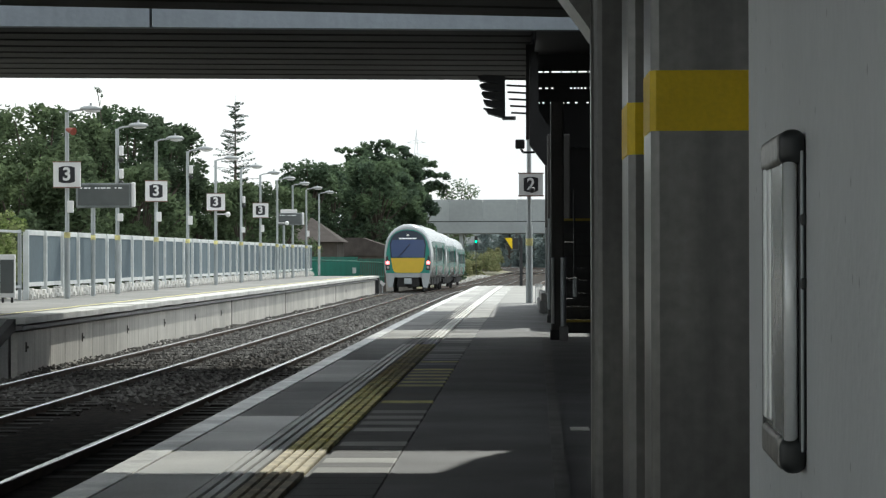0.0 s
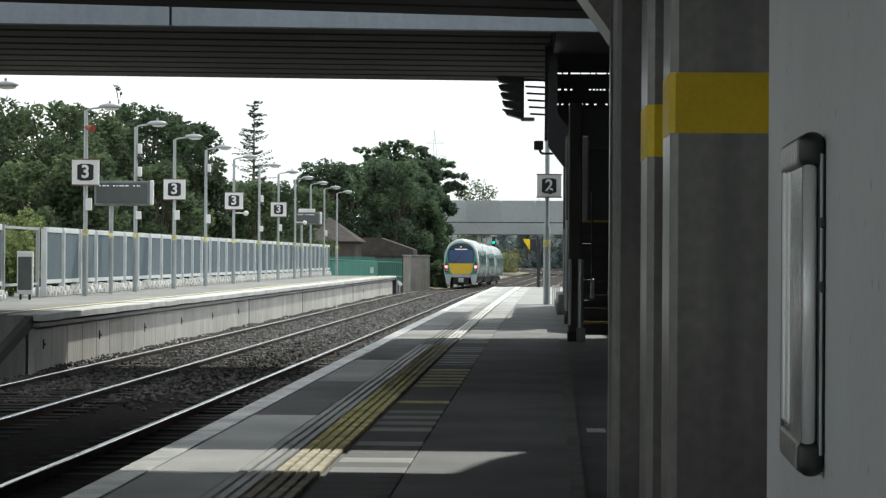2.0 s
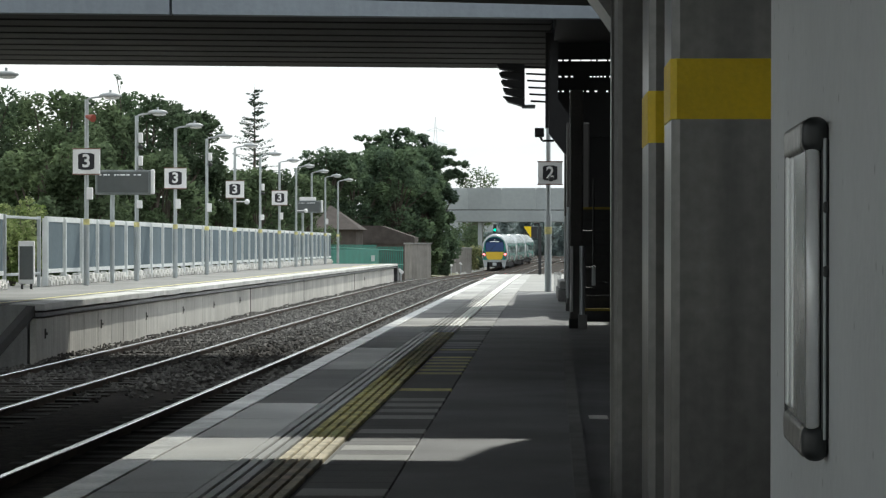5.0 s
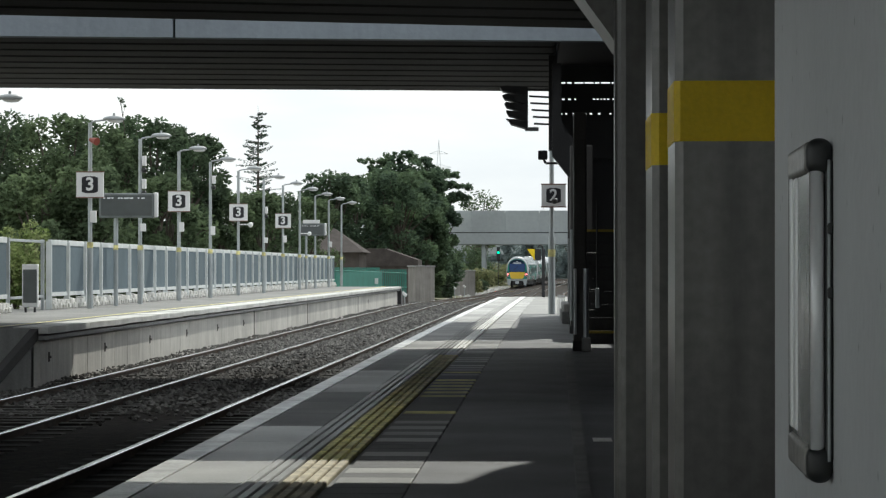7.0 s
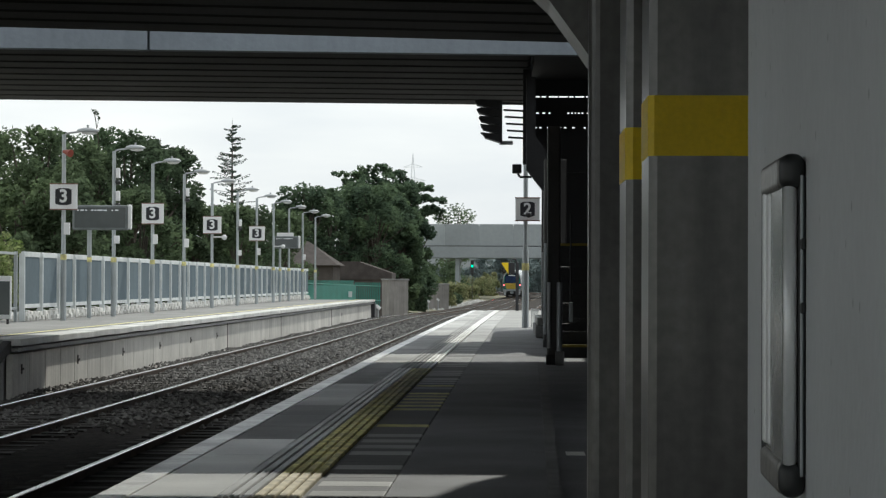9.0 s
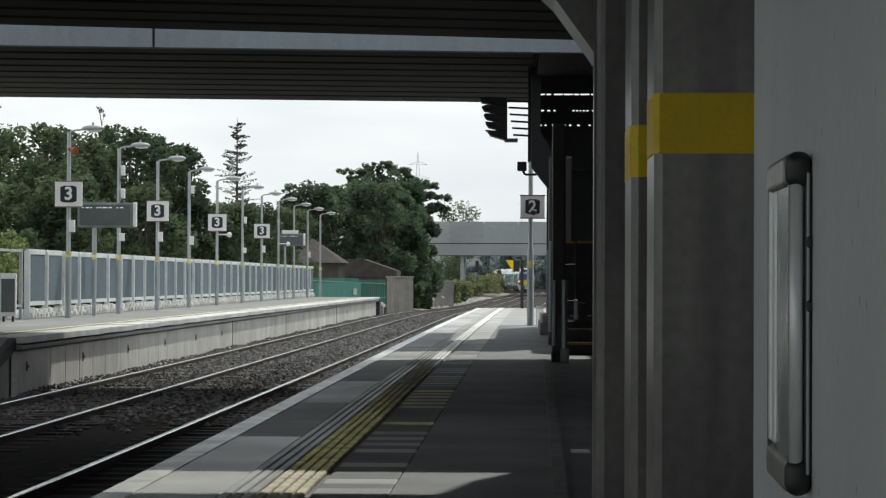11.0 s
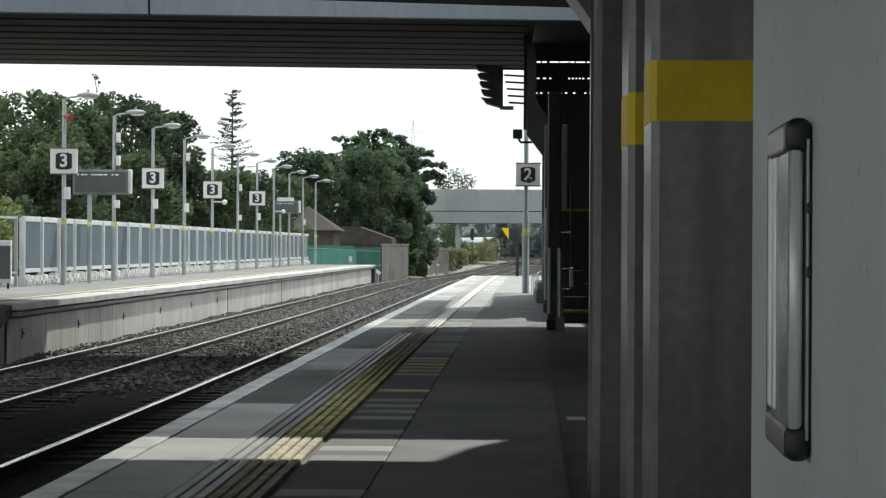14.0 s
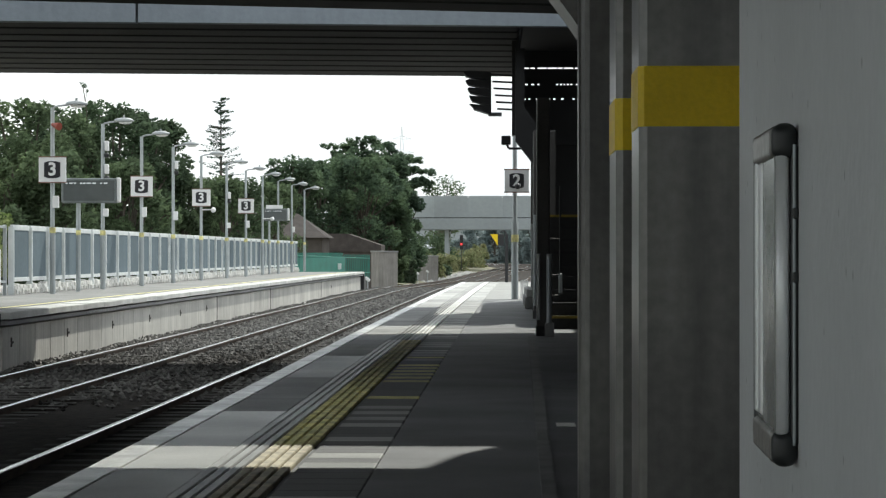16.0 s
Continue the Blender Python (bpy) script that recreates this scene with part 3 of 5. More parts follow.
def station_structure():
    bridge_deck("bridge_deck_1", -9.0, 16.2, 0, 0.0, 4.6, -11, 9, "ribbed concrete underside of the station bridge, shade in its colour")
    bridge_deck("bridge_deck_2", 17.85, 36.2, 0, 0.28, 4.36, -20, 9, "ribbed concrete underside of the station bridge, shade in its colour")
    bridge_deck("bridge_deck_3", 41.0, 52.8, 0.13, 0.13, 4.6, -20, 0.34, "ribbed concrete bridge, shade in its colour, pale fascia towards the gap", True)
    # added and unseen: a tall block whose only work is to stop sun
    c = thing("concourse", 0, 0, 0, "unseen added block on top of the bridge that keeps sun off the tracks", "building", kind="structure")
    bm = bmesh.new()
    prism(bm, [(-20, 39.2), (-0.5, 41.2), (-0.5, 51.5), (-20, 50.2)], Matrix.Translation((0, 0, 5.425)), 5.4)
    part("wall", bm, CONCRETE, c)
    bm = bmesh.new()
    prism(bm, [(-20.2, 39.0), (-0.3, 41.0), (-0.3, 51.7), (-20.2, 50.4)], Matrix.Translation((0, 0, 10.82)), 0.25)
    part("roof", bm, GALV, c)
    # added and unseen: ends the slot between the first decks, which shapes the sun patch
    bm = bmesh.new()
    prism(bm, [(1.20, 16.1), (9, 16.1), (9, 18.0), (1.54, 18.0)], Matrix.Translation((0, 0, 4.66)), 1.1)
    tagged(part("deck_infill", bm, CONCRETE_SHADED, label="unseen added block that ends the sun patch from the deck slot"), category="bridge deck", kind="structure")
    # added and unseen: keeps sky light from the left off the tracks
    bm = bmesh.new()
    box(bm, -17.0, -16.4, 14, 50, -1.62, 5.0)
    tagged(part("wall_west", bm, CONCRETE_SHADED, label="unseen added wall that blocks light from the left under the bridge"), category="wall", kind="structure")
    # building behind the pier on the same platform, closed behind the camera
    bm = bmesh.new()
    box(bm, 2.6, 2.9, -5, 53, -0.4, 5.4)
    tagged(part("wall_east", bm, CONCRETE_SHADED, label="concrete wall of the station building, shade in its colour"), category="wall", kind="structure")


def pier():
    k = 0.82
    t = thing("bridge_pier", 0.713, 7.79, 0, "grey concrete bridge pier in steps with yellow warning bands", "pier", kind="structure")
    def block(x0, x1, y0, y1, name, cham):
        bm = bmesh.new()
        o = [(x0 + cham, y0), (x1, y0), (x1, y1), (x0 + cham, y1), (x0, y1 - cham), (x0, y0 + cham)]
        prism(bm, [((a - 0.87) * k, (b - 9.5) * k) for a, b in o], Matrix.Translation((0, 0, -0.02)), 4.64)
        part(name, bm, PIER_CONCRETE, t)

    def band(x0, x1, y0, y1, z0, z1, cham):
        bm = bmesh.new()
        e = 0.004
        o = [(x0 + cham - e * 0.4, y0 - e), (x1, y0 - e), (x1, y1), (x0 + cham, y1), (x0 - e, y1 - cham), (x0 - e, y0 + cham - e * 0.4)]
        prism(bm, [((a - 0.87) * k, (b - 9.5) * k) for a, b in o], Matrix.Translation((0, 0, 1 + (z0 - 1) * k)), (z1 - z0) * k)
        part("warning_band", bm, YELLOW, t, "yellow painted band")
    block(0.512, 1.35, 9.5, 10.05, "front_shaft", 0.03)
    band(0.512, 1.35, 9.5, 10.0, 1.465, 1.686, 0.02)
    block(0.498, 1.35, 11.05, 11.72, "middle_shaft", 0.03)
    band(0.498, 1.35, 11.05, 11.68, 1.44, 1.661, 0.03)
    # rear shaft: rounded nose and a corbel that spreads under the deck
    bm = bmesh.new()
    nose = [(0.385 + 0.055 * (1 - math.sin(a)), 12.72 + 0.1 * -math.cos(a)) for a in (0, 0.4, 0.8, 1.2, 1.57, 1.95, 2.35, 2.75, 3.14)]
    o = nose + [(1.35, 12.82), (1.35, 12.62)]
    prism(bm, [((a - 0.87) * k, (b - 9.5) * k) for a, b in o], Matrix.Translation((0, 0, -0.02)), 4.6)
    part("rear_shaft", bm, PIER_CONCRETE, t, smooth=False)
    bm = bmesh.new()
    o = [(0.40, 2.10), (0.36, 2.16), (0.20, 2.38), (-0.2, 2.75), (-0.9, 3.2), (-0.9, 3.5), (1.3, 3.5), (1.3, 2.10)]
    prism(bm, [((a - 0.87) * k, 1 + (b - 1) * k) for a, b in o], Matrix(((1, 0, 0, 0), (0, 0, 1, 3.26 * k), (0, 1, 0, 0), (0, 0, 0, 1))), 0.5)
    part("corbel", bm, PIER_CONCRETE, t)


def near_wall():
    bm = bmesh.new()
    # plan of the wall that runs beside the camera, with a rounded end
    o = [(0.440, 4.455), (0.424, 4.45), (0.411, 4.425), (0.405, 4.385), (0.402, 4.32), (0.364, 3.0), (0.30, 0.6), (0.24, -1.6), (0.9, -1.6), (0.9, 4.455)]
    k = 0.82
    prism(bm, [(a * k, b * k) for a, b in o], Matrix.Translation((0, 0, -0.02)), 4.64)
    tagged(part("wall_near", bm, WALL_PAINT, label="light grey painted concrete wall with small pits"), category="wall", kind="structure")
    # framed panel fixed to it
    d = Vector((0.364 - 0.408, 3.0 - 4.53, 0)).normalized()
    m = Matrix(((d.x, 0, d.y, 0.3752 * k), (d.y, 0, -d.x, 3.39 * k), (0, 1, 0, 1.0), (0, 0, 0, 1)))
    f = new("wall_frame")
    f.matrix_basis = m
    tagged(f, "narrow aluminium frame with dark rounded corners on the grey wall", "display frame")
    w, zl, zh = FRAME_W * k, FRAME_Z0 * k, FRAME_Z1 * k
    sgn = FRAME_N
    def bar(name, x0, x1, y0, y1, d0, d1, material, label="", bev=0.008):
        b = bmesh.new()
        box(b, x0, x1, y0, y1, min(d0 * sgn, d1 * sgn), max(d0 * sgn, d1 * sgn), bev, 5)
        part(name, b, material, f, label, smooth=bev > 0.008)
    bar("back_sheet", -w + 0.02, w - 0.014, zl + 0.02, zh - 0.02, 0.0, 0.0235, PLASTIC_CLEAR, "dull grey cover sheet", 0.001)
    # the end of the wall that faces the camera is at +x here
    bar("side_rail", w - 0.022, w, zl + 0.02, zh - 0.02, 0.0, 0.008, DARK_TRIM, "dark side rail", 0.003)
    b = bmesh.new()
    rod(b, (w - 0.008, zl + 0.02, 0.0155 * sgn), (w - 0.008, zh - 0.02, 0.0155 * sgn), 0.0072, n=16)
    part("trim_tube", b, CHROME, f, "bright aluminium trim", smooth=True)
    bar("edge_line", w - 0.004, w + 0.001, zl + 0.02, zh - 0.02, 0.003, 0.006, GALV, "thin grey edge line", 0.001)
    bar("side_rail", -w, -w + 0.022, zl + 0.01, zh - 0.01, 0.0, 0.0265, DARK_TRIM, "dark side rail", 0.004)
    bar("bright_strip", -w + 0.024, -w + 0.046, zl + 0.04, zh - 0.03, 0.0, 0.0272, CHROME, "bright aluminium strip", 0.004)
    bar("bright_strip", -w + 0.072, -w + 0.104, zl + 0.04, zh - 0.032, 0.0, 0.0262, CHROME, "bright aluminium strip", 0.004)
    bar("end_rail", -w + 0.0, w - 0.026, zh - 0.034, zh, 0.0, 0.0275, FRAME_END, "scuffed grey end rail", 0.007)
    bar("end_rail", -w + 0.0, w - 0.026, zl, zl + 0.036, 0.0, 0.0275, FRAME_END, "scuffed grey end rail", 0.007)
    for z in (zl - 0.002, zh - 0.036):
        bar("corner_cap", w - 0.030, w + 0.002, z, z + 0.038, 0.0, 0.0268, DARK_TRIM, "dark rounded corner cap", 0.012)
    for z in (-0.03, 0.035):
        bar("side_clip", w - 0.006, w + 0.002, z, z + 0.012, 0.0, 0.006, DARK_TRIM, "small dark clip", 0.002)


def stairs_and_canopy():
    t = thing("station_stairs", 0.9, 34.5, 0, "dark station stairs with yellow first nosing", "stairs", kind="structure")
    for i in range(9):
        bm = bmesh.new()
        y0 = 0.28 * i
        box(bm, -0.2, 1.6, y0, y0 + 0.34, 0.172 * i - 0.02 if i else -0.02, 0.172 * (i + 1), 0.01)
        part("step", bm, CONCRETE_SHADED, t)
        bm = bmesh.new()
        box(bm, -0.2, 1.6, y0 - 0.006, y0 + 0.05, 0.172 * (i + 1) - 0.03, 0.172 * (i + 1) + 0.004, 0.0)
        part("nosing", bm, NOSING_YELLOW if i in (0, 8) else DARK_STEEL, t, "worn yellow nosing" if i in (0, 8) else "")
    bm = bmesh.new()
    box(bm, -0.2, 1.6, 2.55, 6.0, 1.40, 1.546, 0.01)
    part("landing", bm, BLACK, t)
    bm = bmesh.new()
    pipe(bm, [(-0.09, -0.1, 0.7), (-0.09, -0.1, 1.9)], 0.012)
    for z in (0.45, 0.72, 1.2):
        pipe(bm, [(-0.28, -0.1, z), (-0.09, -0.1, z)], 0.009)
    pipe(bm, [(-0.28, -0.1, 0.0), (-0.28, -0.1, 1.75)], 0.014)
    part("handrail", bm, DARK_STEEL, t, "thin dark handrail")
    bm = bmesh.new()
    box(bm, -0.11, -0.06, -0.14, -0.06, 0.48, 0.74, 0.008)
    part("rail_end_box", bm, GALV, t, "small grey box on the handrail")
    # columns along the building front
    def column(x, y, w, label):
        c = thing("canopy_column", x, y, 0, label, "column", "columns along the platform", "structure")
        bm = bmesh.new()
        box(bm, 0, w, 0, 0.35, -0.02, 2.9, 0.02)
        part("shaft", bm, COLUMN, c)
        bm = bmesh.new()
        box(bm, -0.008, w + 0.008, -0.008, 0.358, -0.02, 0.12, 0.006)
        part("plinth", bm, CONCRETE_SHADED, c)
        bm = bmesh.new()
        rod(bm, (0.02, -0.03, 0.2), (0.02, -0.03, 1.0 if y < 40 else 1.6), 0.02)
        part("conduit", bm, SIGN_WHITE if y < 40 else LAMP_GREY, c, "pale conduit")
    column(0.46, 31.6, 0.16, "dark painted column with pale conduit")
    column(0.53, 40.0, 0.35, "dark painted column by the platform building")
    column(0.60, 46.0, 0.30, "dark painted column by the platform building")
    column(0.64, 52.0, 0.30, "dark painted column by the platform building")
    p = thing("drain_pipe", 0.605, 31.4, 0, "grey drain pipe in a square foot beside a column", "pipe")
    bm = bmesh.new()
    rod(bm, (0, 0, 0.1), (0, 0, 1.0), 0.035)
    part("pipe", bm, GALV, p)
    bm = bmesh.new()
    box(bm, -0.05, 0.06, -0.05, 0.06, -0.005, 0.17, 0.012)
    part("foot", bm, CONCRETE, p)
    bm = bmesh.new()
    box(bm, 0.74, 2.6, 46.5, 56, -0.02, 3.5)
    tagged(part("platform_building", bm, DARK_STEEL, label="dark platform building front"), category="building", kind="structure")
    bm = bmesh.new()
    prism(bm, [(0.27, 4.36), (0.27, 2.85), (0.62, 2.40), (0.62, 0.0), (0.76, 0.0), (0.76, 2.9), (0.42, 3.4), (0.42, 4.36)], Matrix(((1, 0, 0, 0), (0, 0, 1, 42.5), (0, 1, 0, 0), (0, 0, 0, 1))), 0.4)
    tagged(part("canopy_bracket", bm, DARK_STEEL, label="dark haunched steel canopy bracket"), category="bracket", kind="structure")
    bm = bmesh.new()
    box(bm, 0.335, 0.445, 15.05, 15.35, -0.001, 0.004)
    tagged(part("floor_mark", bm, WHITE_WORN, label="short worn white line painted on the platform"), category="floor marking")
    pb = thing("concrete_block", 0.47, 47.0, 0, "pale concrete block at the foot of the building", "block")
    bm = bmesh.new()
    box(bm, 0, 0.16, 0, 4.2, 0, 0.22, 0.02)
    part("base", bm, CONCRETE, pb)
    bm = bmesh.new()
    box(bm, 0.03, 0.16, 0.2, 4.2, 0.218, 0.36, 0.02)
    part("cap", bm, COPING, pb)
    # perforated screen above the stairs, against the sky
    s = thing("perforated_screen", 0.34, 46.2, 0, "dark screen with rows of small slots above the stairs", "screen", kind="structure")
    bm = bmesh.new()
    rows_z = [4.30, 4.01, 3.75]
    edges = [5.6] + [v for z in rows_z for v in (z + 0.014, z - 0.014)] + [2.95]
    for hi, lo in zip(edges[0::2], edges[1::2]):
        box(bm, 0, 2.3, 0, 0.06, lo, hi)
    rnd = random.Random(3)
    for z, solid, holes in zip(rows_z, ((0.02, 0.03, 0.03, 0.05), (0.03, 0.03, 0.04, 0.06, 0.30), (0.05, 0.10, 0.16, 0.26)),
                               ((0.06, 0.08, 0.16), (0.025, 0.035, 0.05), (0.025, 0.035, 0.045))):
        x = 0.0
        while x < 2.2:
            w = rnd.choice(solid)
            box(bm, x, x + w, 0.002, 0.058, z - 0.015, z + 0.015)
            x += w + rnd.choice(holes)
    part("panel", bm, BLACK, s)
    bm = bmesh.new()
    box(bm, 0.38, 2.6, 41.35, 46.1, 4.60, 4.95)
    tagged(part("stair_roof", bm, DARK_STEEL, label="dark roof slab over the station stairs"), category="roof", kind="structure")
    # louvre blades at the canopy edge
    lv = thing("louvre_screen", 0, 44.0, 0, "black canopy edge louvres with open gaps", "louvre")
    for i in range(6):
        z = 4.02 - i * 0.115
        bm = bmesh.new()
        box(bm, -0.13 + 0.02 * i, 0.24, 0, 0.05, z - 0.02, z + 0.012)
        bmesh.ops.rotate(bm, verts=bm.verts, cent=(0.24, 0, z), matrix=Matrix.Rotation(radians(3), 3, "Y"))
        part("blade", bm, BLACK, lv)
    for i in range(5):
        z = 4.06 - i * 0.14
        bm = bmesh.new()
        prism(bm, [(-0.60 + i * 0.035, z), (-0.56 + i * 0.035, z - 0.06), (-0.16, z - 0.138), (-0.13, z - 0.138), (-0.13, z + 0.0), (-0.5, z + 0.03)],
              Matrix(((1, 0, 0, 0), (0, 0, 1, -0.2), (0, 1, 0, 0), (0, 0, 0, 1))), 0.5)
        part("cowl", bm, BLACK, lv)
    bm = bmesh.new()
    box(bm, 0.22, 0.34, -0.1, 0.3, 3.0, 4.6)
    part("hanger", bm, BLACK, lv)
    cm = thing("security_camera", 0.13, 44.2, 2.93, "black security camera on a bracket", "camera")
    bm = bmesh.new()
    box(bm, -0.09, 0.07, -0.22, 0.1, -0.08, 0.07, 0.02)
    part("housing", bm, BLACK, cm)
    bm = bmesh.new()
    pipe(bm, [(0.0, 0, -0.06), (0.04, 0, -0.14), (0.24, 0, -0.14)], 0.02)
    part("arm", bm, BLACK, cm)
    lt = thing("canopy_light", -0.05, 44.0, 3.36, "small grey light under the canopy edge", "light fitting")
    bm = bmesh.new()
    box(bm, -0.13, 0.1, -0.1, 0.1, -0.03, 0.03, 0.012)
    part("body", bm, LAMP_GREY, lt)


ground()
track_bed()
def diverging_track():
    t = thing("railway_track", 0, 0, 0, "worn crossover track that leaves the near track", "railway track", "railway tracks", "structure")

    def off(y):
        u = min(1.0, max(0.0, (y - 150) / 110))
        return NEAR_TRACK + 4.6 * u * u * (3 - 2 * u)
    prof = [(-0.07, -0.16), (0.07, -0.16), (0.036, -0.03), (0.03, -0.002), (-0.03, -0.002), (-0.036, -0.03)]
    for side in (-0.8365, 0.8365):
        bm = bmesh.new()
        sweep(bm, prof, lambda y: off(y) + bend(y) + side, steps(152, 700, 4), RAIL_Z)
        me = mesh_of("rail", bm, [RAIL_SIDE, RAIL_TOP])
        for p in me.polygons:
            if p.center.z > RAIL_Z + rise(p.center.y) - 0.006:
                p.material_index = 1
        new("rail", me).parent = t
    bm = bmesh.new()
    sweep(bm, [(-2.6, -0.75), (-2.6, -0.135), (7.0, -0.135), (8.0, -0.75)], bend, steps(98.5, 700, 5), RAIL_Z)
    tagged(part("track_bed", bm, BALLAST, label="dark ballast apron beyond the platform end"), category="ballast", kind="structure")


diverging_track()
railway_track(FAR_TRACK, "far track with polished rails on concrete sleepers")
railway_track(NEAR_TRACK, "near track with polished rails on concrete sleepers")
platform_two()
platform_three()
station_structure()
pier()
FRAME_W, FRAME_Z0, FRAME_Z1, FRAME_N = 0.17, -0.262, 0.16, 1
near_wall()
stairs_and_canopy()


# ---- far platform: fence, lamps, signs ----
def fence_x(y):
    return -11.9 + 0.0055 * (y - 60)


def lamp_x(y):
    return -11.17 + 0.001 * (y - 64)


def panel_fence():
    t = thing("platform_fence", 0, 0, 0, "blue-grey panelled platform fence in pale frames on white blocks", "fence")
    P = 2.4
    b = bmesh.new()
    box(b, -0.02, 0.02, 0.14, P - 0.14, 0.42, 1.62, 0.004)
    panel = mesh_of("panel", b, PANEL_BLUE)
    b = bmesh.new()
    box(b, -0.035, 0.035, 0.13, P - 0.13, 1.58, 1.71, 0.006)
    top = mesh_of("top_rail", b, FENCE_FRAME)
    b = bmesh.new()
    box(b, -0.035, 0.035, 0.1, P - 0.1, 0.32, 0.42, 0.006)
    low = mesh_of("bottom_rail", b, FENCE_FRAME)
    b = bmesh.new()
    box(b, -0.05, 0.085, -0.05, 0.05, 0.0, 1.66, 0.006)
    post = mesh_of("post", b, FENCE_FRAME)
    b = bmesh.new()
    box(b, -0.012, 0.05, 0.22, 0.25, 0.3, 1.60, 0.004)
    stile = mesh_of("stile", b, GALV)
    blocks = []
    for v in range(5):
        r = random.Random(60 + v)
        b = bmesh.new()
        box(b, -0.10, 0.10, 0.02, 0.2, -0.01, 0.25 + r.uniform(-0.05, 0.03), 0.02)
        box(b, -0.10, 0.09, 0.215, 0.37, -0.01, 0.22 + r.uniform(-0.05, 0.05), 0.025)
        box(b, 0.05, 0.14, 0.06 + 0.1 * r.random(), 0.3, 0.02, 0.09 + 0.06 * r.random(), 0.02)
        for q in b.verts:
            q.co += Vector((r.uniform(-0.012, 0.012), r.uniform(-0.012, 0.012), r.uniform(-0.012, 0.012)))
        blocks.append(mesh_of("plinth_block", b, BLOCK_WHITE))
    y = 63.0
    a = -math.degrees(math.atan(0.0055))
    while y < 147:
        m = pose(fence_x(y), y, 0, 0, 0, a)
        for name, me in (("panel", panel), ("top_rail", top), ("bottom_rail", low), ("post", post), ("stile", stile)):
            piece(name, me, t, m)
        if y < 146:
            for k in range(6):
                piece("plinth_block", blocks[int(y * 5 + k * 2) % 5], t, pose(fence_x(y) + 0.02 * math.sin(k * 3 + y), y + k * P / 6, 0, 0, 0, a))
        y += P
    # gate bay and one bay before it
    g = thing("fence_gate", fence_x(60), 58.2, 0, "open grey metal gate frame in the platform fence", "gate")
    for u in (0.0, 4.1):
        b = bmesh.new()
        box(b, -0.04, 0.04, u, u + 0.09, 0, 1.7, 0.006)
        part("gate_post", b, GALV, g)
    for z in (0.30, 1.62):
        b = bmesh.new()
        box(b, -0.03, 0.03, 0.09, 4.1, z, z + 0.06, 0.004)
        part("gate_rail", b, GALV, g)
    f = thing("platform_fence", 0, 0, 0, "blue-grey panelled fence bay before the gate", "fence")
    for y in (55.75, 53.35, 50.95):
        for name, me in (("panel", panel), ("top_rail", top), ("bottom_rail", low), ("post", post)):
            piece(name, me, f, pose(fence_x(y), y, 0, 0, 0, a))
        for k in range(6):
            piece("plinth_block", blocks[(k * 2) % 5], f, pose(fence_x(y), y + k * P / 6, 0, 0, 0, a))


def lamp_post():
    t = thing("platform_lamp", 0, 0, 0, "grey column platform lamp with one hooded head", "street lamp", "lamps along the far platform")
    b = bmesh.new()
    rod(b, (0, 0, 0), (0, 0, 1.6), 0.075, n=12)
    rod(b, (0, 0, 1.6), (0, 0, 4.66), 0.055, 0.05, n=12)
    part("column", b, GALV, t)
    b = bmesh.new()
    rod(b, (0, 0, 1.52), (0, 0, 1.66), 0.08, n=12)
    part("band", b, YELLOW_WORN, t, "yellow band")
    b = bmesh.new()
    pipe(b, [(0, 0, 4.6), (0.04, 0, 4.67), (0.14, 0, 4.70), (0.4, 0, 4.73)], 0.025)
    part("arm", b, LAMP_GREY, t)
    b = bmesh.new()
    ball(b, (0.60, 0, 4.75), 0.29, 1.0, 0.5, 0.30, 14)
    for v in b.verts:
        if v.co.z < 4.72:
            v.co.z = 4.72 - (4.72 - v.co.z) * 0.15
    head = part("head", b, LAMP_GREY, t, smooth=True)
    b = bmesh.new()
    ball(b, (0.64, 0, 4.70), 0.2, 1, 0.55, 0.25, 10)
    part("lens", b, SIGN_WHITE, head, "pale lens")
    b = bmesh.new()
    rod(b, (0.6, 0, 4.82), (0.6, 0, 4.90), 0.03, n=8)
    part("photocell", b, LAMP_GREY, head)
    return t


def number_sign(name, x, y, z, w, digit, label, group=""):
    t = thing(name, x, y, z, label, "platform sign", group)
    b = bmesh.new()
    box(b, -w / 2, w / 2, -0.04, 0.04, -w * 0.46, w * 0.46, 0.008)
    part("board", b, SIGN_WHITE, t)
    b = bmesh.new()
    o = [(-0.30, 0.26), (-0.15, 0.31), (0.15, 0.31), (0.30, 0.26), (0.30, -0.26), (0.15, -0.31), (-0.15, -0.31), (-0.30, -0.26)]
    prism(b, [(px * w, pz * w) for px, pz in o], pose(0, -0.042, 0, 90, 0, 0), 0.004)
    part("panel", b, SIGN_BLACK, t)
    d = new("numeral", text_mesh(digit, w * 0.66, 0.003, SIGN_WHITE))
    d.parent = t
    d.matrix_basis = pose(0, -0.05, 0, 90, 0, 0)
    for zz in (w * 0.47, -w * 0.47):
        b = bmesh.new()
        box(b, -w / 2 - 0.012, w / 2 + 0.012, -0.045, 0.045, zz - 0.012, zz + 0.012)
        part("frame_bar", b, SIGN_FRAME, t, "thin brown frame bar")


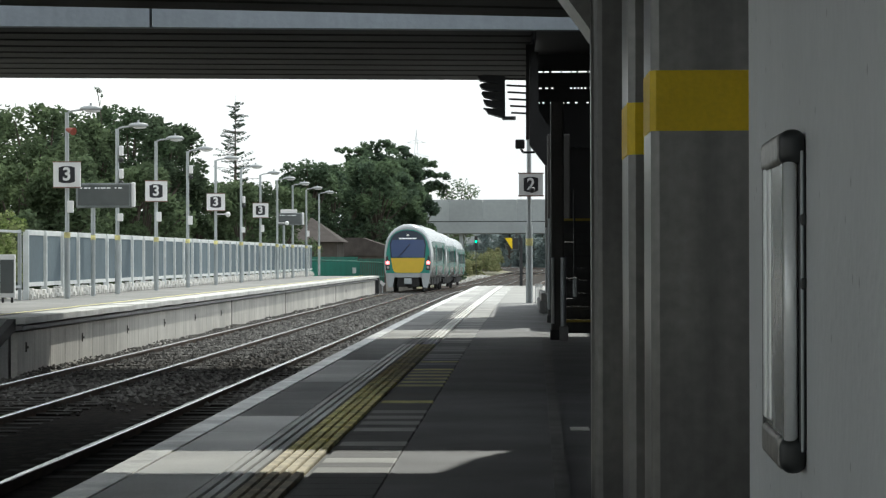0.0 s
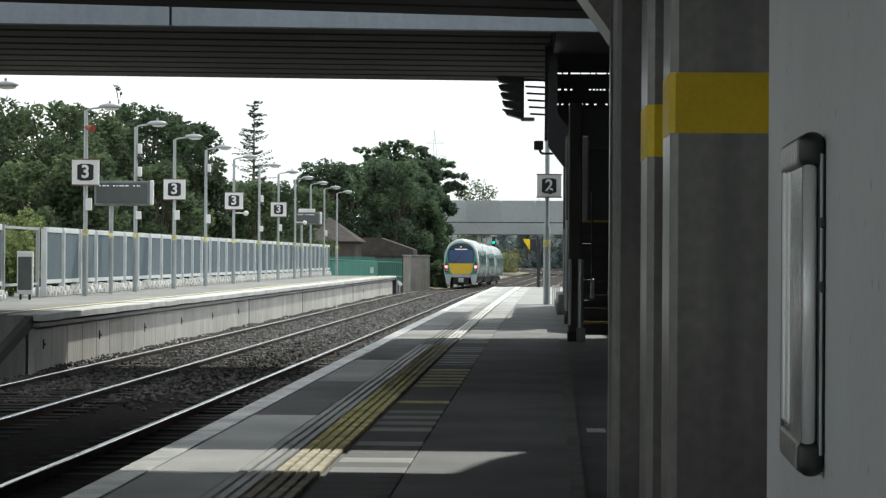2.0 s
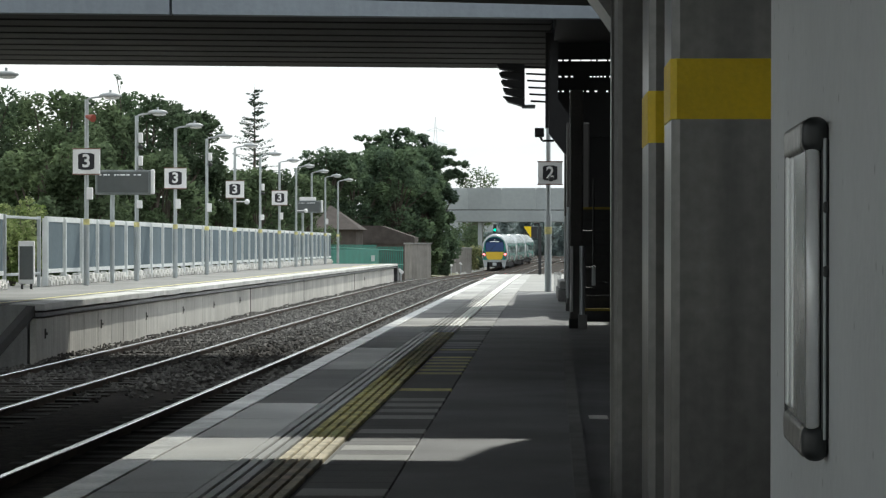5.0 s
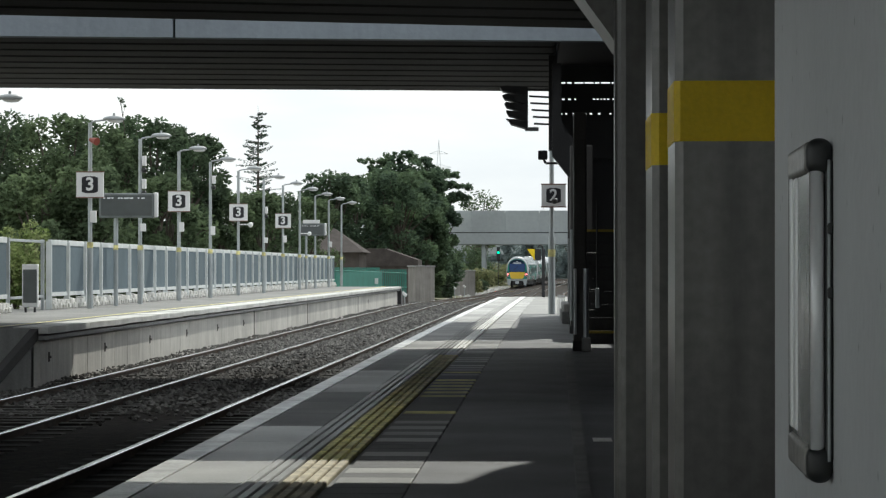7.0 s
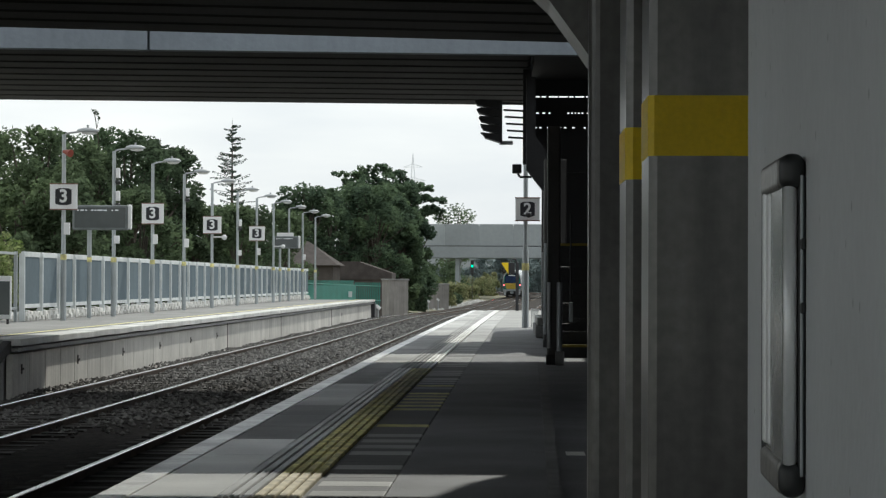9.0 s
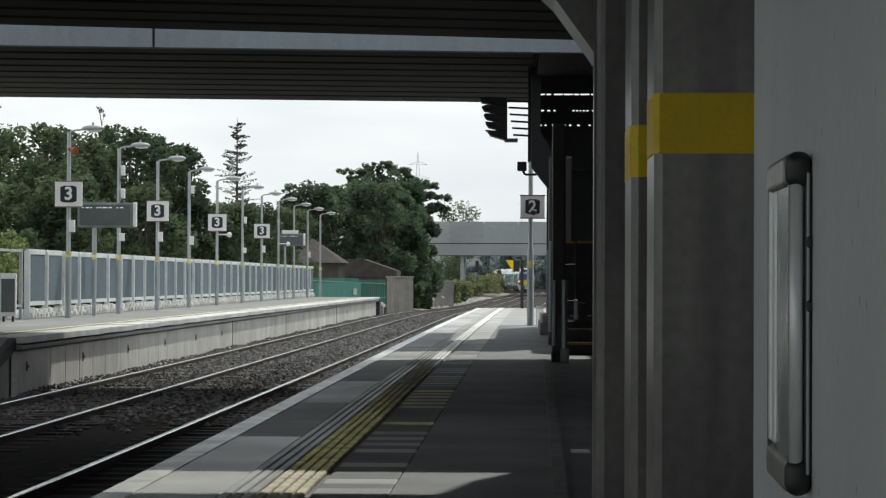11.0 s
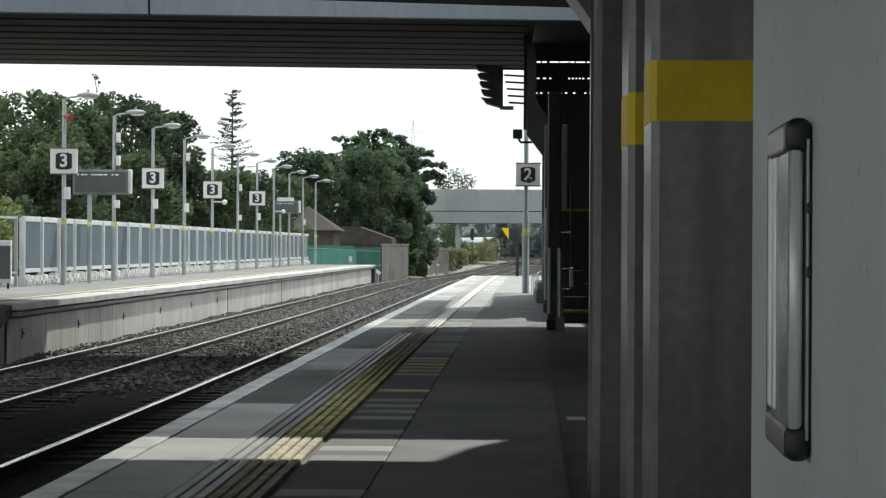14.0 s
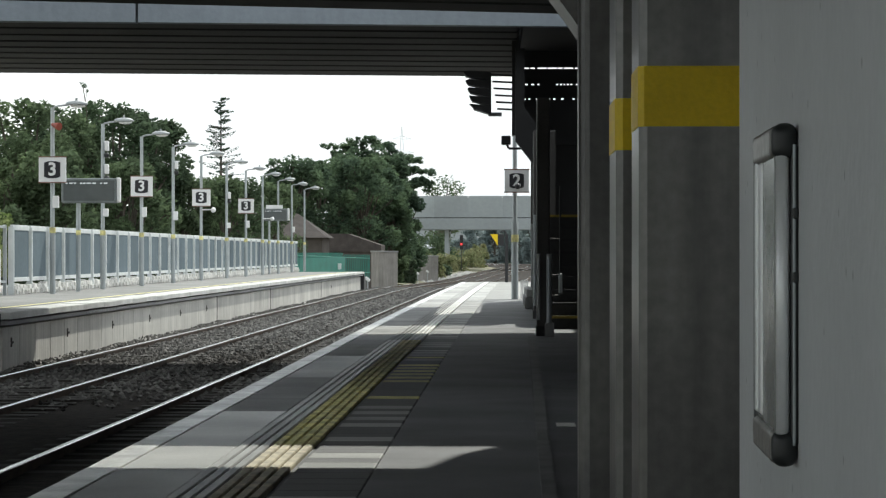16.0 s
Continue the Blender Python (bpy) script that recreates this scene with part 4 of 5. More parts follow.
def departure_display(x, y, z, w, h, post):
    t = thing("departure_display", x, y, 0, "grey hooded departure display on a post, small pale text rows", "display board", "departure displays")
    b = bmesh.new()
    box(b, -w / 2, w / 2, -0.12, 0.12, z - h / 2, z + h / 2, 0.03)
    body = part("housing", b, DISPLAY_CASE, t)
    b = bmesh.new()
    box(b, -w / 2 + 0.06, w / 2 - 0.06, -0.128, -0.1, z - h / 2 + 0.06, z + h / 2 - 0.06)
    part("screen", b, SCREEN, body)
    rnd = random.Random(8)
    for row in range(1):
        px = -w / 2 + 0.12
        while px < w / 2 - 0.2:
            ln = rnd.choice((0.05, 0.09, 0.13))
            b = bmesh.new()
            box(b, px, px + ln, -0.134, -0.126, z + h * 0.30 - 0.013, z + h * 0.30 + 0.013)
            part("text_bar", b, LED, body)
            px += ln + rnd.choice((0.03, 0.05, 0.12))
    b = bmesh.new()
    box(b, w / 2 - 0.005, w / 2 + 0.09, -0.1, 0.1, z - h / 2 + 0.02, z + h / 2 + 0.02, 0.03)
    part("end_cap", b, SIGN_WHITE, t, "white end cap")
    if post:
        b = bmesh.new()
        rod(b, (-0.3, 0, 0), (-0.3, 0, z - h / 2 + 0.02), 0.06, n=10)
        part("post", b, GALV, t)
        b = bmesh.new()
        rod(b, (-0.3, 0, 1.5), (-0.3, 0, 1.63), 0.065, n=10)
        part("band", b, YELLOW_WORN, t, "yellow band")


def post_boxes(x, y, kind):
    """Small gear that hangs on a lamp column."""
    if kind in "ab":
        t = thing("call_box", x + 0.09, y - 0.05, 2.15 if kind == "a" else 2.05, "small white box strapped to a lamp column", "box", "boxes on lamp columns")
        b = bmesh.new()
        box(b, -0.07, 0.08, -0.08, 0.04, 0, 0.3 if kind == "a" else 0.22, 0.012)
        part("case", b, SIGN_WHITE, t)
        b = bmesh.new()
        box(b, -0.09, -0.06, -0.03, 0.03, 0.08, 0.14)
        part("strap", b, GALV, t)
    if kind in "bc":
        t = thing("loudspeaker", x + 0.1, y, 3.25 if kind == "b" else 3.9, "small white loudspeaker on a lamp column", "loudspeaker", "loudspeakers on lamp columns")
        b = bmesh.new()
        box(b, -0.04, 0.07, -0.1, 0.08, 0, 0.28, 0.02)
        part("case", b, SIGN_WHITE, t)
        b = bmesh.new()
        ball(b, (0.02, -0.05, -0.12), 0.08, seg=10)
        part("dome", b, DARK_TRIM, t)
    if kind == "d":
        t = thing("security_camera", x, y, 2.6, "white dome camera on a side arm of a lamp column", "camera", "cameras on lamp columns")
        b = bmesh.new()
        pipe(b, [(0, 0, 0.05), (0.42, 0, 0.05)], 0.022)
        part("arm", b, SIGN_WHITE, t)
        b = bmesh.new()
        ball(b, (0.46, 0, 0.04), 0.1, seg=12)
        part("dome", b, SIGN_WHITE, t)


def far_platform_things():
    panel_fence()
    lamp = lamp_post()
    ys = [64.8, 73.0, 80.9, 88.7, 97.0, 106.0, 114.0, 122.0, 130.5, 139.0, 148.0]
    lamp.matrix_basis = pose(lamp_x(ys[0]), ys[0], 0)
    for y in ys[1:]:
        copy_thing(lamp, pose(lamp_x(y), y, 0))
    copy_thing(lamp, pose(-12.15, 56.7, 0))
    for y in (64.8, 80.9, 97.0, 114.0):
        number_sign("platform_number_sign", lamp_x(y) + 0.02, y - 0.12, 3.1, 0.68, "3", "square white platform sign, white 3 on black", "platform 3 signs")
    for y, kinds in ((64.8, "a"), (73.0, "bc"), (80.9, "a"), (88.7, "ac"), (97.0, "d"), (106.0, "b"), (114.0, "a"), (122.0, "d"), (139.0, "a")):
        for k in kinds:
            post_boxes(lamp_x(y), y, k)
    t = thing("loudspeaker", lamp_x(64.8) + 0.12, 64.6, 4.15, "small red horn loudspeaker on a lamp column", "loudspeaker")
    b = bmesh.new()
    rod(b, (-0.1, 0.05, 0.08), (0.10, -0.10, 0.02), 0.04, 0.10, n=12)
    part("horn", b, RED_PAINT, t)
    departure_display(-10.9, 69.0, 2.68, 1.48, 0.66, True)
    departure_display(-10.9, 126.5, 2.9, 1.2, 0.6, True)
    hb = thing("sign_box", -10.9, 126.5, 3.2, "small white box sign on top of a departure display", "sign")
    b = bmesh.new()
    box(b, -0.45, 0.35, -0.1, 0.1, -0.005, 0.17, 0.015)
    part("case", b, SIGN_WHITE, hb)
    bd = thing("notice_board", -11.54, 59.0, 0, "dark standing notice board in a pale frame", "notice board")
    b = bmesh.new()
    box(b, -0.18, 0.18, -0.06, 0.06, 0.12, 1.1, 0.01)
    part("frame", b, SIGN_WHITE, bd)
    b = bmesh.new()
    box(b, -0.155, 0.155, -0.068, -0.05, 0.22, 0.98)
    part("board", b, SCREEN, bd)
    for u in (-0.13, 0.08):
        b = bmesh.new()
        box(b, u, u + 0.05, -0.03, 0.03, 0, 0.13)
        part("leg", b, BLACK, bd)


def near_platform_things():
    p = thing("platform_number_post", 0.35, 57.1, 0, "grey post carrying a platform sign, yellow band", "post")
    b = bmesh.new()
    rod(b, (0, 0, 0), (0, 0, 1.7), 0.075, n=12)
    rod(b, (0, 0, 1.7), (0, 0, 4.3), 0.05, n=12)
    part("column", b, GALV, p)
    b = bmesh.new()
    rod(b, (0, 0, 1.26), (0, 0, 1.42), 0.08, n=12)
    part("band", b, YELLOW_WORN, p, "yellow band")
    number_sign("platform_number_sign", 0.39, 56.98, 2.60, 0.53, "2", "square white platform sign, white 2 on black")
    c = thing("security_camera", 0.41, 56.6, 2.47, "dark dome camera below a platform sign", "camera")
    b = bmesh.new()
    ball(b, (0, 0, 0), 0.065, seg=12)
    part("dome", b, BLACK, c)
    b = bmesh.new()
    box(b, -0.02, 0.02, 0.03, 0.42, 0.02, 0.06)
    part("arm", b, BLACK, c)
    # banner signal at the platform end
    s = thing("banner_signal", 0.26, 90.5, 0, "black signal post with a yellow and black board", "signal")
    b = bmesh.new()
    box(b, -0.05, 0.06, -0.05, 0.05, 0, 1.68, 0.01)
    part("post", b, BLACK, s)
    b = bmesh.new()
    pipe(b, [(0, 0, 1.66), (-0.05, 0, 1.8), (-0.16, 0, 1.8), (-0.2, 0, 1.72)], 0.03)
    part("bracket", b, BLACK, s)
    b = bmesh.new()
    box(b, -0.34, -0.08, -0.06, 0.1, 1.28, 1.68, 0.01)
    part("case", b, BLACK, s)
    b = bmesh.new()
    prism(b, [(-0.56, 1.68), (-0.3, 1.68), (-0.3, 1.28)], Matrix(((1, 0, 0, 0), (0, 0, 1, -0.08), (0, 1, 0, 0), (0, 0, 0, 1))), 0.03)
    part("board", b, YELLOW, s, "yellow triangular board")
    # white railing at the platform end
    r = thing("platform_end_railing", 0.48, 57.5, 0, "white lattice railing beside the platform post", "railing")
    for i in range(5):
        b = bmesh.new()
        box(b, i * 0.035, i * 0.035 + 0.02, 0, 0.03, 0, 0.42)
        part("bar", b, SIGN_WHITE, r)
    b = bmesh.new()
    box(b, 0, 0.17, -0.004, 0.034, 0.36, 0.40)
    part("rail", b, SIGN_WHITE, r)


# ---- beyond the platforms ----
def trackside():
    def block_wall(x, y, w, d, z0, z1, label, cap=True):
        t = thing("block_hut", x, y, z0, label, "hut", rz=14)
        b = bmesh.new()
        box(b, 0, w, 0, d, -1.2, z1 - z0, 0.02)
        part("wall", b, RENDERED, t)
        b = bmesh.new()
        box(b, -0.08, w + 0.08, -0.08, d + 0.08, z1 - z0 - 0.003, z1 - z0 + 0.12, 0.02)
        part("roof_slab", b, CONCRETE, t)
    block_wall(-9.95, 215, 1.6, 3.2, -1.45, 1.13, "grey rendered block hut with a flat slab roof")
    block_wall(-7.75, 265, 1.6, 9.0, -1.45, 0.72, "low brown rendered block wall beside the track")
    block_wall(-5.05, 400, 1.3, 5.0, -1.3, 0.9, "small grey cabinet beside the track")
    # green palisade
    f = thing("palisade_fence", 0, 0, 0, "green steel palisade fence behind the platform end", "fence")
    b = bmesh.new()
    box(b, -0.035, 0.035, -0.01, 0.01, 0, 1.75)
    pale = mesh_of("pale", b, GREEN_PAINT)
    n = 78
    for i in range(n):
        u = i / (n - 1)
        x, y = -11.9 + 3.65 * u, 150 + 16 * u
        gap = i > n * 0.62
        if gap and i % 2:
            continue
        piece("pale", pale, f, pose(x, y, -0.9 + (0.22 if not gap else 0.1), 0, 0, 70 if not gap else 20))
    b = bmesh.new()
    pipe(b, [(-11.9, 150, 0.9), (-8.25, 166, 0.7)], 0.03)
    pipe(b, [(-11.9, 150, -0.1), (-8.25, 166, -0.2)], 0.03)
    part("rail", b, GREEN_PAINT, f)
    b = bmesh.new()
    prism(b, [(-11.95, 150.1), (-9.5, 159.9), (-9.45, 159.9), (-11.9, 150.1)], Matrix.Translation((0, 0, -1.0)), 1.78)
    part("backing_sheet", b, GREEN_PAINT, f)
    nt = thing("notice_plate", -9.72, 158.4, 0.05, "small white notice plate on a green fence", "sign")
    b = bmesh.new()
    box(b, -0.11, 0.11, -0.03, 0.0, 0, 0.36, 0.01)
    part("plate", b, SIGN_WHITE, nt)
    # brown house behind: hipped roof and a long low wing
    h = thing("house", -18.0, 200, -1.6, "brown brick house with a hipped tiled roof behind the fence", "house")
    b = bmesh.new()
    box(b, 0, 4.4, 0, 8, -0.8, 3.9)
    part("wall", b, BRICK, h)
    b = bmesh.new()
    q = [b.verts.new(v) for v in ((-0.4, -0.4, 3.85), (4.8, -0.4, 3.85), (4.8, 8.4, 3.85), (-0.4, 8.4, 3.85), (1.7, 4, 5.75), (2.2, 4, 5.75))]
    for fc in ((0, 1, 5, 4), (1, 2, 5), (2, 3, 4, 5), (3, 0, 4), (3, 2, 1, 0)):
        b.faces.new([q[i] for i in fc])
    part("roof", b, ROOF, h)
    w = thing("outbuilding", -15.0, 223, -1.32, "long low brown outbuilding with a sloping tiled roof", "outbuilding")
    b = bmesh.new()
    box(b, 0, 4.4, 0, 7, -0.9, 2.6)
    part("wall", b, BRICK, w)
    b = bmesh.new()
    prism(b, [(-0.2, 4.05), (2.0, 4.05), (4.9, 3.05), (4.9, 2.5), (-0.2, 2.5)], Matrix(((1, 0, 0, 0), (0, 0, 1, -0.2), (0, 1, 0, 0), (0, 0, 0, 1))), 7.5)
    part("roof", b, ROOF, w)
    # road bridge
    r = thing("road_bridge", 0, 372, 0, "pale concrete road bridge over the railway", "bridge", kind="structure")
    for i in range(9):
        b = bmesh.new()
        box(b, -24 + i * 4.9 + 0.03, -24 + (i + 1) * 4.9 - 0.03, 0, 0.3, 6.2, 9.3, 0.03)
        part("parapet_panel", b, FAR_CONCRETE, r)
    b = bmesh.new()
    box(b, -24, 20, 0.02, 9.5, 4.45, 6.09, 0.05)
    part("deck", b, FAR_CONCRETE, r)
    # black strip paints the shadow line between deck and parapet
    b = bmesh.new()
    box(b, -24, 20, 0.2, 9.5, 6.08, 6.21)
    part("joint", b, BLACK, r, "black strip drawn as the shadow line under the parapet")
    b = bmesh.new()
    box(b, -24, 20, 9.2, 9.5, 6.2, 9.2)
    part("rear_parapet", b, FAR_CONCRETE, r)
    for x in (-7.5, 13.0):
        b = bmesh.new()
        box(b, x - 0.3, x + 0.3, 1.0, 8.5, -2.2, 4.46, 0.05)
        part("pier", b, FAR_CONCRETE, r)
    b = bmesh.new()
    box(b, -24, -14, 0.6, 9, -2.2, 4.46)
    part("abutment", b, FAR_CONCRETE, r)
    r2 = thing("road_bridge", 0, 610, 0, "second pale road bridge far down the line", "bridge", kind="structure")
    b = bmesh.new()
    box(b, -90, 90, 0, 8, 4.3, 7.6, 0.05)
    part("deck", b, FAR_CONCRETE, r2)
    for x in (-30, 22):
        b = bmesh.new()
        box(b, x - 0.8, x + 0.8, 1, 7, -1.6, 4.32)
        part("pier", b, FAR_CONCRETE, r2)
    # signal beyond the wall
    s = thing("track_signal", -5.05, 350, -1.2, "tall black signal post with a two-lamp head", "signal")
    b = bmesh.new()
    rod(b, (0, 0, -1.0), (0, 0, 3.3), 0.045, n=8)
    part("post", b, BLACK, s)
    b = bmesh.new()
    box(b, -0.22, 0.22, 0.0, 0.2, 3.2, 4.75, 0.05)
    part("head", b, BLACK, s)
    for z, m, lab in ((4.35, GREEN_LIGHT, "green lamp"), (3.5, RED_SIGNAL, "red lamp")):
        b = bmesh.new()
        rod(b, (0, -0.06, z), (0, 0.01, z), 0.17, n=14)
        part("lamp", b, m, s, lab)
    # added plates, no part of the signal: hide a lamp to show it unlit
    covers = []
    for _ in range(2):
        b = bmesh.new()
        box(b, -0.22, 0.22, -0.14, -0.09, -0.22, 0.22, 0.02)
        covers.append(part("cover", b, BLACK, s, "added black plate that hides a lamp while it is off"))
    # small white markers by the track
    for x, y, z in ((-7.58, 150, -0.9), (-7.8, 250, -1.3), (-7.2, 262, -1.22), (-3.9, 398, -0.62)):
        m = thing("track_marker", x, y, z - 0.25, "small white tilted marker on a short post", "marker", "white markers beside the track")
        b = bmesh.new()
        box(b, -0.04, 0.04, -0.04, 0.04, -0.8, 0.6)
        part("post", b, GALV, m)
        b = bmesh.new()
        box(b, -0.2, 0.14, -0.05, 0.05, 0.57, 0.76, 0.03)
        bmesh.ops.rotate(b, verts=b.verts, cent=(0, 0, 0.65), matrix=Matrix.Rotation(radians(38), 3, "Y"))
        part("board", b, SIGN_WHITE, m)
    # lattice pylons, far off
    for x, y, hgt in ((-35.5, 950, 50), (4.5, 1500, 40)):
        p = thing("pylon", x, y, -2, "faint lattice power pylon far beyond the trees", "pylon", "far pylons")
        b = bmesh.new()
        for sx in (-1, 1):
            for sy in (-1, 1):
                pipe(b, [(sx * 3, sy * 3, 0), (sx * 0.9, sy * 0.9, hgt * 0.75), (0, 0, hgt)], 0.11, 5)
        for i in range(8):
            z0, z1 = hgt * 0.09 * i, hgt * 0.09 * (i + 1)
            w0, w1 = 3 - 2.1 * z0 / (hgt * 0.75), 3 - 2.1 * z1 / (hgt * 0.75)
            pipe(b, [(-w0, -w0, z0), (w1, -w1, z1)], 0.06, 4)
            pipe(b, [(w0, -w0, z0), (-w1, -w1, z1)], 0.06, 4)
        part("tower", b, PYLON, p)
        for z, w in ((0.7, 6.0), (0.8, 4.6), (0.9, 3.4)):
            b = bmesh.new()
            pipe(b, [(-w, 0, hgt * z), (0, 0, hgt * z + 1.2), (w, 0, hgt * z), (-w, 0, hgt * z)], 0.09, 4)
            part("arm", b, PYLON, p)
    return covers


# ---- plants ----
def leaf_cloud(name, centres, material, parent, size, per, rnd, flat=1.0, label=""):
    """Many small bent leaf sprays scattered in clumps: centres are (x, y, z, radius)."""
    verts, faces = [], []
    for cx, cy, cz, r in centres:
        for _ in range(per):
            while True:
                px, py, pz = rnd.uniform(-1, 1), rnd.uniform(-1, 1), rnd.uniform(-1, 1)
                q = px * px + py * py + pz * pz
                if 0.2 < q < 1:
                    break
            c = Vector((cx + px * r, cy + py * r, cz + pz * r * flat))
            s = size * rnd.uniform(0.6, 1.4)
            u = Vector((rnd.gauss(0, 1), rnd.gauss(0, 1), rnd.gauss(0, 0.6))).normalized()
            w = u.cross(Vector((rnd.gauss(0, 1), rnd.gauss(0, 1), rnd.gauss(0, 1)))).normalized()
            k = len(verts)
            bendv = u.cross(w) * s * 0.25
            verts += [c - u * s, c + w * s * 0.5 + bendv, c + u * s, c - w * s * 0.5 + bendv]
            faces += [(k, k + 1, k + 2), (k, k + 2, k + 3)]
    me = bpy.data.meshes.new(name)
    me.from_pydata(verts, [], faces)
    me.materials.append(material)
    ob = new(name, me)
    ob.parent = parent
    return tagged(ob, label)


def broad_tree(x, y, z, height, spread, material, seed, label, clumps=34, low=0.25, size=0.28, per=150):
    rnd = random.Random(seed)
    t = thing("tree", x, y, z, label, "tree")
    b = bmesh.new()
    rod(b, (0, 0, -1.2), (0.1, 0, height * 0.45), 0.035 * height, 0.02 * height, n=9)
    cs = []
    for i in range(clumps):
        a = rnd.random() * 6.283
        f = rnd.random()
        zc = height * (low + (0.93 - low) * f)
        # widest a little above the middle, uneven
        rad = spread * math.sqrt(max(0.05, 1 - ((f - 0.42) / 0.68) ** 2)) * rnd.uniform(0.35, 0.92)
        cx, cy = rad * math.cos(a), rad * math.sin(a)
        cs.append((cx, cy, zc, rnd.uniform(0.14, 0.26) * spread + 0.25))
        rod(b, (0.05, 0, min(zc, height * 0.5) * rnd.uniform(0.6, 0.95)), (cx, cy, zc), 0.010 * height, 0.003 * height, n=5)
    cs.append((0, 0, height * 0.92, 0.2 * spread))
    part("trunk", b, BARK, t)
    leaf_cloud("crown", cs, material, t, size, per, rnd)
    return t


def conifer(x, y, z, height, spread, seed, label):
    rnd = random.Random(seed)
    t = thing("conifer_tree", x, y, z, label, "tree")
    b = bmesh.new()
    rod(b, (0, 0, -0.3), (0, 0, height), 0.016 * height, 0.004, n=8)
    cs = []
    for i in range(150):
        f = 0.12 + 0.87 * (i // 6 + 0.8 * rnd.random()) / 25.6
        zc = height * f
        rr = (spread * (1.02 - f) ** 0.8 * 1.15 + 0.08) * rnd.uniform(0.45, 1.0)
        a = rnd.random() * 6.283
        droop = rnd.uniform(0.0, 0.35) * rr
        e = (rr * math.cos(a), rr * math.sin(a), zc + droop)
        rod(b, (0, 0, zc), e, 0.02, 0.008, n=4)
        for k in range(11):
            m = 0.12 + 0.085 * k
            w = 0.16 * (1 - m) * min(1, rr)
            cs.append((e[0] * m + rnd.uniform(-w, w), e[1] * m + rnd.uniform(-w, w), zc + droop * m * m - 0.03, 0.05 + 0.5 * w))
    part("trunk", b, BARK, t)
    leaf_cloud("needles", cs, NEEDLE, t, 0.07, 3, rnd, 0.8)


def bush(x, y, z, w, h, material, seed, label, name="bush", size=0.14):
    rnd = random.Random(seed)
    t = thing(name, x, y, z, label, "bush")
    b = bmesh.new()
    for k in range(5):
        rod(b, (rnd.uniform(-0.2, 0.2) * w, 0, -0.5), (rnd.uniform(-0.4, 0.4) * w, rnd.uniform(-0.3, 0.3) * w, h * 0.7), 0.04, 0.01, n=5)
    part("stems", b, BARK, t)
    cs = [(rnd.uniform(-0.5, 0.5) * w, rnd.uniform(-0.4, 0.4) * w, h * rnd.uniform(0.12, 0.85), rnd.uniform(0.14, 0.26) * min(w, h * 1.5)) for _ in range(26)]
    leaf_cloud("leaves", cs, material, t, size, 60, rnd)


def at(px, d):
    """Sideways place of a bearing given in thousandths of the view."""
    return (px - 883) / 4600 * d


def tiered_tree():
    """The tallest crown: limbs that carry flat layers of leaves with sky between them."""
    rnd = random.Random(260)
    d = 257.0
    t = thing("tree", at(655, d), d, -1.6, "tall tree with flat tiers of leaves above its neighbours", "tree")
    b = bmesh.new()
    rod(b, (0, 0, -1.2), (0, 0, 12.0), 0.4, 0.12, n=9)
    cs = []
    for side, z, half in ((-3.0, 13.3, 1.4), (-0.9, 13.9, 1.7), (-1.8, 12.7, 1.9), (0.6, 13.4, 1.4), (2.0, 12.5, 1.6), (3.6, 12.0, 1.3), (4.9, 10.9, 1.1), (2.9, 11.1, 1.8), (5.2, 9.8, 1.0), (4.2, 9.3, 1.4)):
        rod(b, (0, 0, min(11.5, z - 1.8)), (side, rnd.uniform(-1, 1), z - 0.2), 0.12, 0.04, n=6)
        for _ in range(16):
            u = rnd.uniform(-1, 1)
            cs.append((side + u * half * 1.15, rnd.uniform(-1.2, 1.2), z + rnd.uniform(-0.35, 0.25) - 0.25 * u * u, rnd.uniform(0.2, 0.5)))
    part("trunk", b, BARK, t)
    leaf_cloud("crown", cs, LEAF_FAR, t, 0.17, 42, rnd, 0.6)


